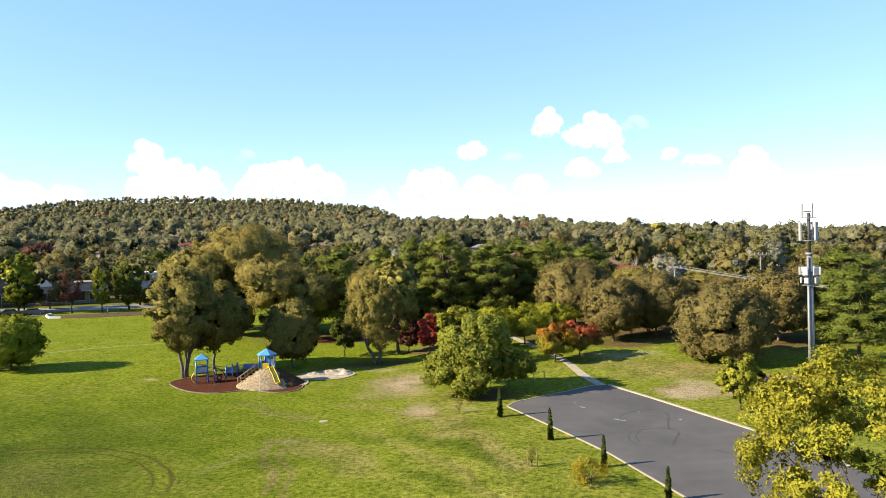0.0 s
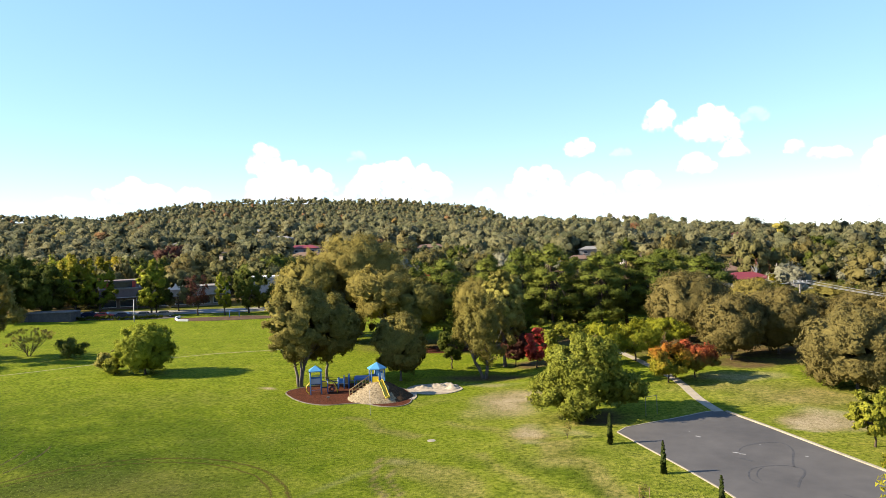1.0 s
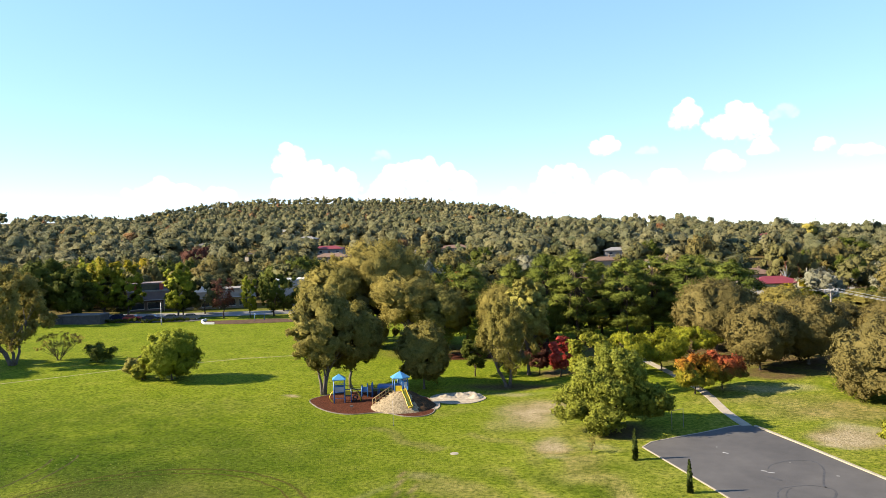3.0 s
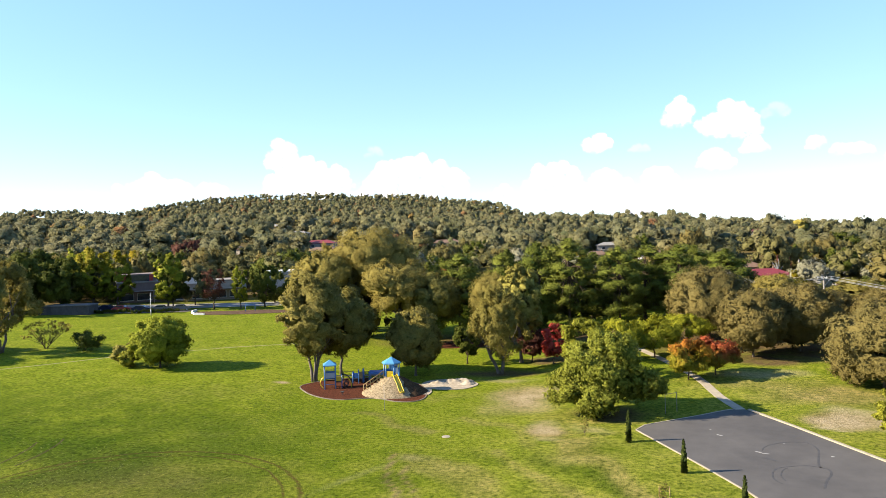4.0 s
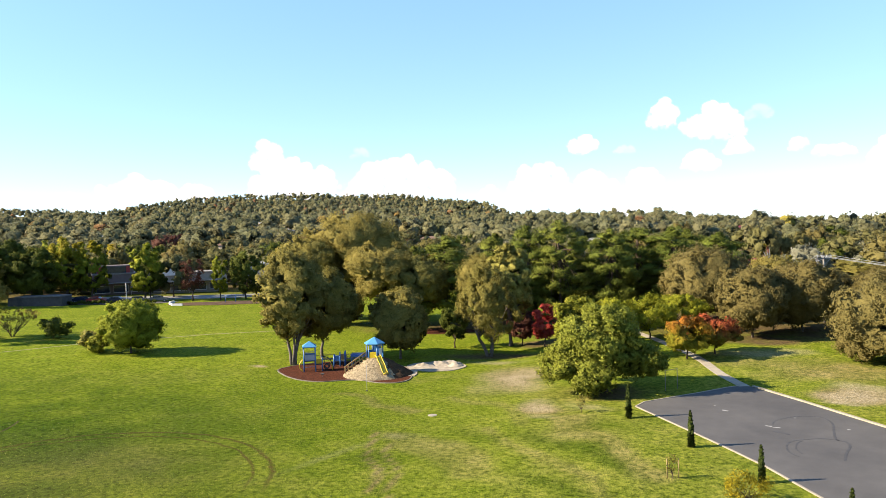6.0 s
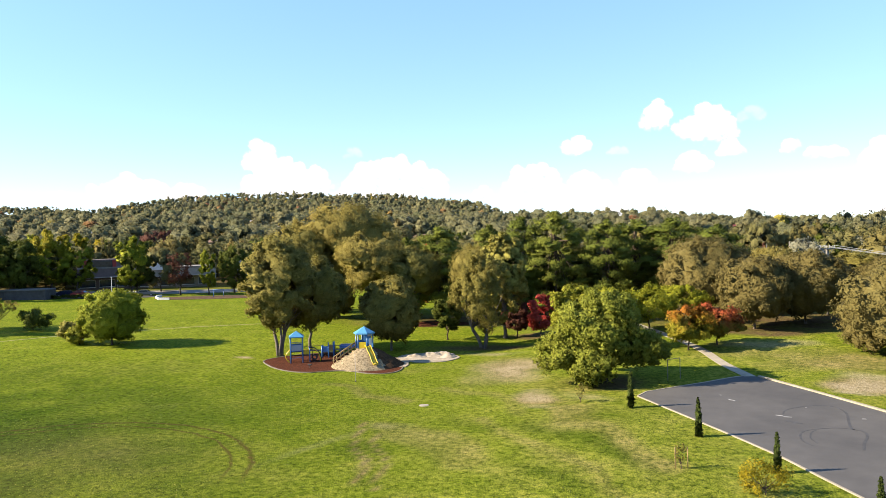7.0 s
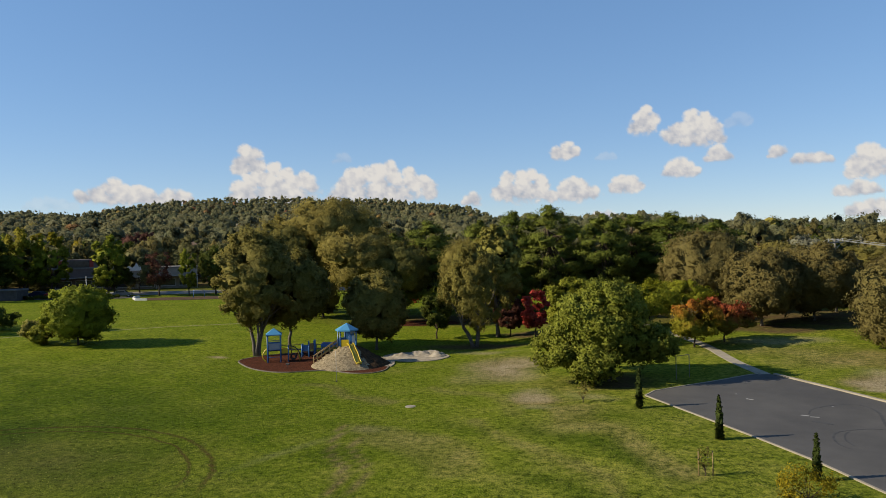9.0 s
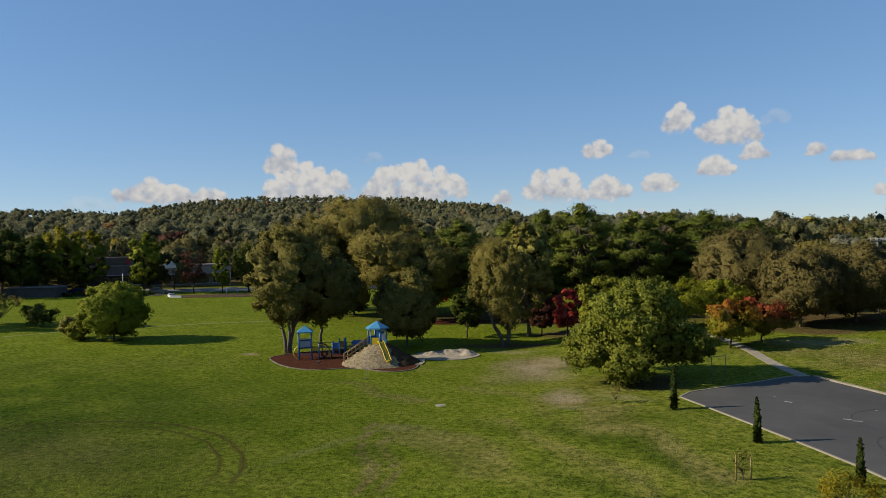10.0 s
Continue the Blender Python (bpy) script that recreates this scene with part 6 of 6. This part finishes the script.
def hedge(line, h, w):
    """A clipped row of dark foliage along a line on the ground."""
    rng = np.random.default_rng(14)
    x, y = line[0]
    t = thing("hedge", pose(x, y, gz(x, y)), "added row of dark foliage making a dark band before the parked cars", "hedge")
    c = []
    for (xa, ya), (xb, yb) in zip(line, line[1:]):
        n = int(math.hypot(xb - xa, yb - ya) / 0.55)
        c += [(xa + (xb - xa) * k / n - x, ya + (yb - ya) * k / n - y, 0.5 * h + gz(xa, ya) - gz(x, y) + 0.08 * rng.normal()) for k in range(n)]
    c = np.array(c) + rng.normal(size=(len(c), 3)) * 0.07
    hang("foliage", join_crown("foliage", puffs(rng, c, np.full(len(c), w * 0.5), 6, 16, 0.11, h / w, core=0.75), FOLIAGE_GREEN), t)
    part("stem", tube(B(), [(px, py, pz - 0.5 * h + 0.12) for px, py, pz in c[::8]], 0.05, 5), BARK, t)
    return t


# Added foliage row, put here for a dark band of shade and fence
hedge([(-120.4, 141.0), (-112.0, 142.9), (-101.6, 147.2)], 0.95, 1.0)


# ---------------------------------------------------------------- power line
def power_pole(x, y, h, turn, spare=0.0):
    """A pole whose crossarm hangs near h; the shaft may go on above it."""
    t = thing("power_pole", pose(x, y, gz(x, y), 0, 0, turn), "grey timber power pole with a crossarm and insulators", "power pole", "power poles")
    part("shaft", tube(B(), [(0, 0, -0.5), (0, 0, h + spare)], [0.16, 0.11], 10), STRAW_POLE, t)
    arm = part("crossarm", box(B(), (2.2, 0.12, 0.14), (0, -0.15, h - 0.25), bevel=0.01), STRAW_POLE, t)
    for px in (-1.0, -0.35, 0.35, 1.0):
        part("insulator", tube(B(), [(px, -0.15, h - 0.16), (px, -0.15, h + 0.22)], [0.06, 0.04], 6), GREY_PANEL, arm)
    part("brace", tube(B(), [(-0.9, -0.1, h - 0.3), (0, -0.1, h - 1.1), (0.9, -0.1, h - 0.3)], 0.035, 5), STEEL, t)
    return t


POLES = [(39.4, 173.0, 3.9, 15), (27.8, 105.2, 8.8, 22), (48.5, 82.0, 7.0, 40), (48.3, 127.8, 9.5, 0)]
for k, (x, y, h, turn) in enumerate(POLES):
    power_pole(x, y, h, turn, 0.0 if k else 4.3)
for k, off in enumerate((-1.0, -0.35, 1.0)):
    line = thing("power_line", pose(0, 0, 0), "thin sagging power line between the poles", "power line", "power lines")
    for (xa, ya, ha, ta), (xb, yb, hb, tb) in zip(POLES[:2], POLES[1:3]):
        a = Vector((xa + off * math.cos(radians(ta)), ya + off * math.sin(radians(ta)), gz(xa, ya) + ha + 0.2))
        b = Vector((xb + off * math.cos(radians(tb)), yb + off * math.sin(radians(tb)), gz(xb, yb) + hb + 0.2))
        part("wire", tube(B(), [a.lerp(b, u) - Vector((0, 0, 2.0 * u * (1 - u))) for u in np.linspace(0, 1, 12)], 0.02, 4), GREY_PANEL, line)


# ---------------------------------------------------------------- clouds, a backdrop far beyond the hills
def cloud_material():
    m, t, p = nodes_of("cloud")
    a, s = t.nodes.new("ShaderNodeAttribute"), t.nodes.new("ShaderNodeAttribute")
    a.attribute_name, s.attribute_name = "thick", "height"
    glow = t.nodes.new("ShaderNodeEmission")
    t.links.new(ramp(t, s.outputs["Fac"], [(0.0, (0.60, 0.64, 0.74)), (0.35, (0.80, 0.81, 0.87)), (0.8, (1.06, 1.03, 1.0))]), glow.inputs[0])
    glow.inputs[1].default_value = CLOUD_GLOW
    clear = t.nodes.new("ShaderNodeBsdfTransparent")
    mx = t.nodes.new("ShaderNodeMixShader")
    t.links.new(a.outputs["Fac"], mx.inputs[0])
    t.links.new(clear.outputs[0], mx.inputs[1])
    t.links.new(glow.outputs[0], mx.inputs[2])
    t.links.new(mx.outputs[0], t.nodes["Material Output"].inputs["Surface"])
    return m


CLOUD_GLOW = 0.42
# bearing (degrees left of +y), height of the base, half width and height, all in degrees; thin ones have a negative height
CUMULI = [(26.6, 5.7, 1.0, 3.0), (24.4, 3.5, 3.9, 3.5), (16.4, 3.3, 4.5, 4.0), (19.4, 6.6, 0.9, -1.0), (36.0, 3.5, 2.9, 2.2), (32.1, 3.5, 1.6, 1.5), (40.2, 3.1, 1.9, -1.3), (5.4, 3.2, 2.9, 2.9), (1.2, 3.1, 2.4, 2.1), (-2.8, 3.6, 1.3, 1.7), (9.1, 3.0, 0.8, 1.5), (1.8, 6.4, 1.0, 1.7),
          (-1.3, 6.2, 0.9, -0.8), (-4.4, 8.0, 0.9, 2.5), (-7.8, 6.7, 2.3, 3.2), (-11.0, 8.0, 1.0, -1.3), (-6.9, 4.6, 1.3, 1.7), (-9.5, 5.6, 0.95, 1.4), (-13.5, 5.6, 0.6, 1.1), (-15.7, 5.0, 1.4, 1.3), (-19.3, 3.8, 1.3, 2.8), (-18.4, 2.6, 1.6, 1.3), (-19.4, 1.1, 1.9, 1.6), (-1.1, 1.3, 0.8, 1.5)]


def clouds():
    rng = np.random.default_rng(3)
    az, el = np.arange(-36, 54, 0.10), np.arange(-0.6, 12.4, 0.10)
    A, E = np.meshgrid(az, el)
    flat = list(zip(A.ravel(), E.ravel()))
    fine = np.array([noise.fractal((a * 1.5, e * 1.7, 1.5), 0.8, 2.1, 5) for a, e in flat]).reshape(A.shape)
    soft = np.array([noise.noise((a * 0.35, e * 0.5, 9.5)) for a, e in flat]).reshape(A.shape)
    D, H = np.zeros_like(A), np.zeros_like(A)
    for j, (ca, ce, w, h) in enumerate(CUMULI):
        k, h = (0.3 if h < 0 else 1.0), abs(h)
        body = 0.9 - ((A - ca) / w) ** 2 - ((E - ce - 0.22 * h) / (0.36 * h)) ** 2
        for i in range(6 + int(9 * w)):
            u = rng.uniform(-0.86, 0.86)
            peak = h * (1 - 0.62 * abs(u) ** 1.7) * rng.uniform(0.55, 1.0)
            r = min(0.62, 0.46 * peak + 0.06) * rng.uniform(0.75, 1.15)
            body = np.maximum(body, 1.05 - ((A - ca - u * w) / (r * 1.15)) ** 2 - ((E - ce - max(0.3 * r, peak - r)) / r) ** 2)
        body = body + 0.42 * fine
        dens = np.clip(body / 0.75, 0, 1) * np.clip((E - ce) / (0.25 * h) + 0.45 + 0.4 * fine, 0, 1)
        dens = np.clip(dens, 0, 0.95) * k
        lit = np.clip(0.25 + 0.75 * (E - ce) / h + 0.55 * fine, 0, 1)      # sunlit tops, greyer bases
        H = np.where(dens > D, lit, H)
        D = np.maximum(D, dens)
    haze = 0.21 * np.clip(1 - (E - 0.3) / 4.6, 0, 1) ** 1.5 * np.clip(0.75 + 0.5 * soft, 0, 1) * np.clip((A + 36) / 6, 0, 1) * np.clip((54 - A) / 6, 0, 1)
    H = np.where(haze > D, 0.5, H)
    D = np.clip(np.maximum(D, haze), 0, 1)
    D = D * D * (3 - 2 * D)
    R = 4250
    V = np.stack([-R * np.sin(np.radians(A)) * np.cos(np.radians(E)), R * np.cos(np.radians(A)) * np.cos(np.radians(E)), R * np.sin(np.radians(E))], -1).reshape(-1, 3)
    n, m = A.shape
    idx = np.arange(n * m).reshape(n, m)
    faces = np.stack([idx[:-1, :-1], idx[:-1, 1:], idx[1:, 1:], idx[1:, :-1]], -1).reshape(-1, 4)
    faces = faces[(D.ravel()[faces] > 0.003).any(1)]
    me = mesh_of("backdrop", V, faces, cloud_material(), True)
    for name, values in (("thick", D), ("height", H)):
        me.attributes.new(name, "FLOAT", "POINT").data.foreach_set("value", values.ravel().astype(np.float32))
    ob = new("backdrop", me)
    return tagged(ob, "white fair-weather cumulus clouds low over the hills", "clouds", kind="structure")


clouds()
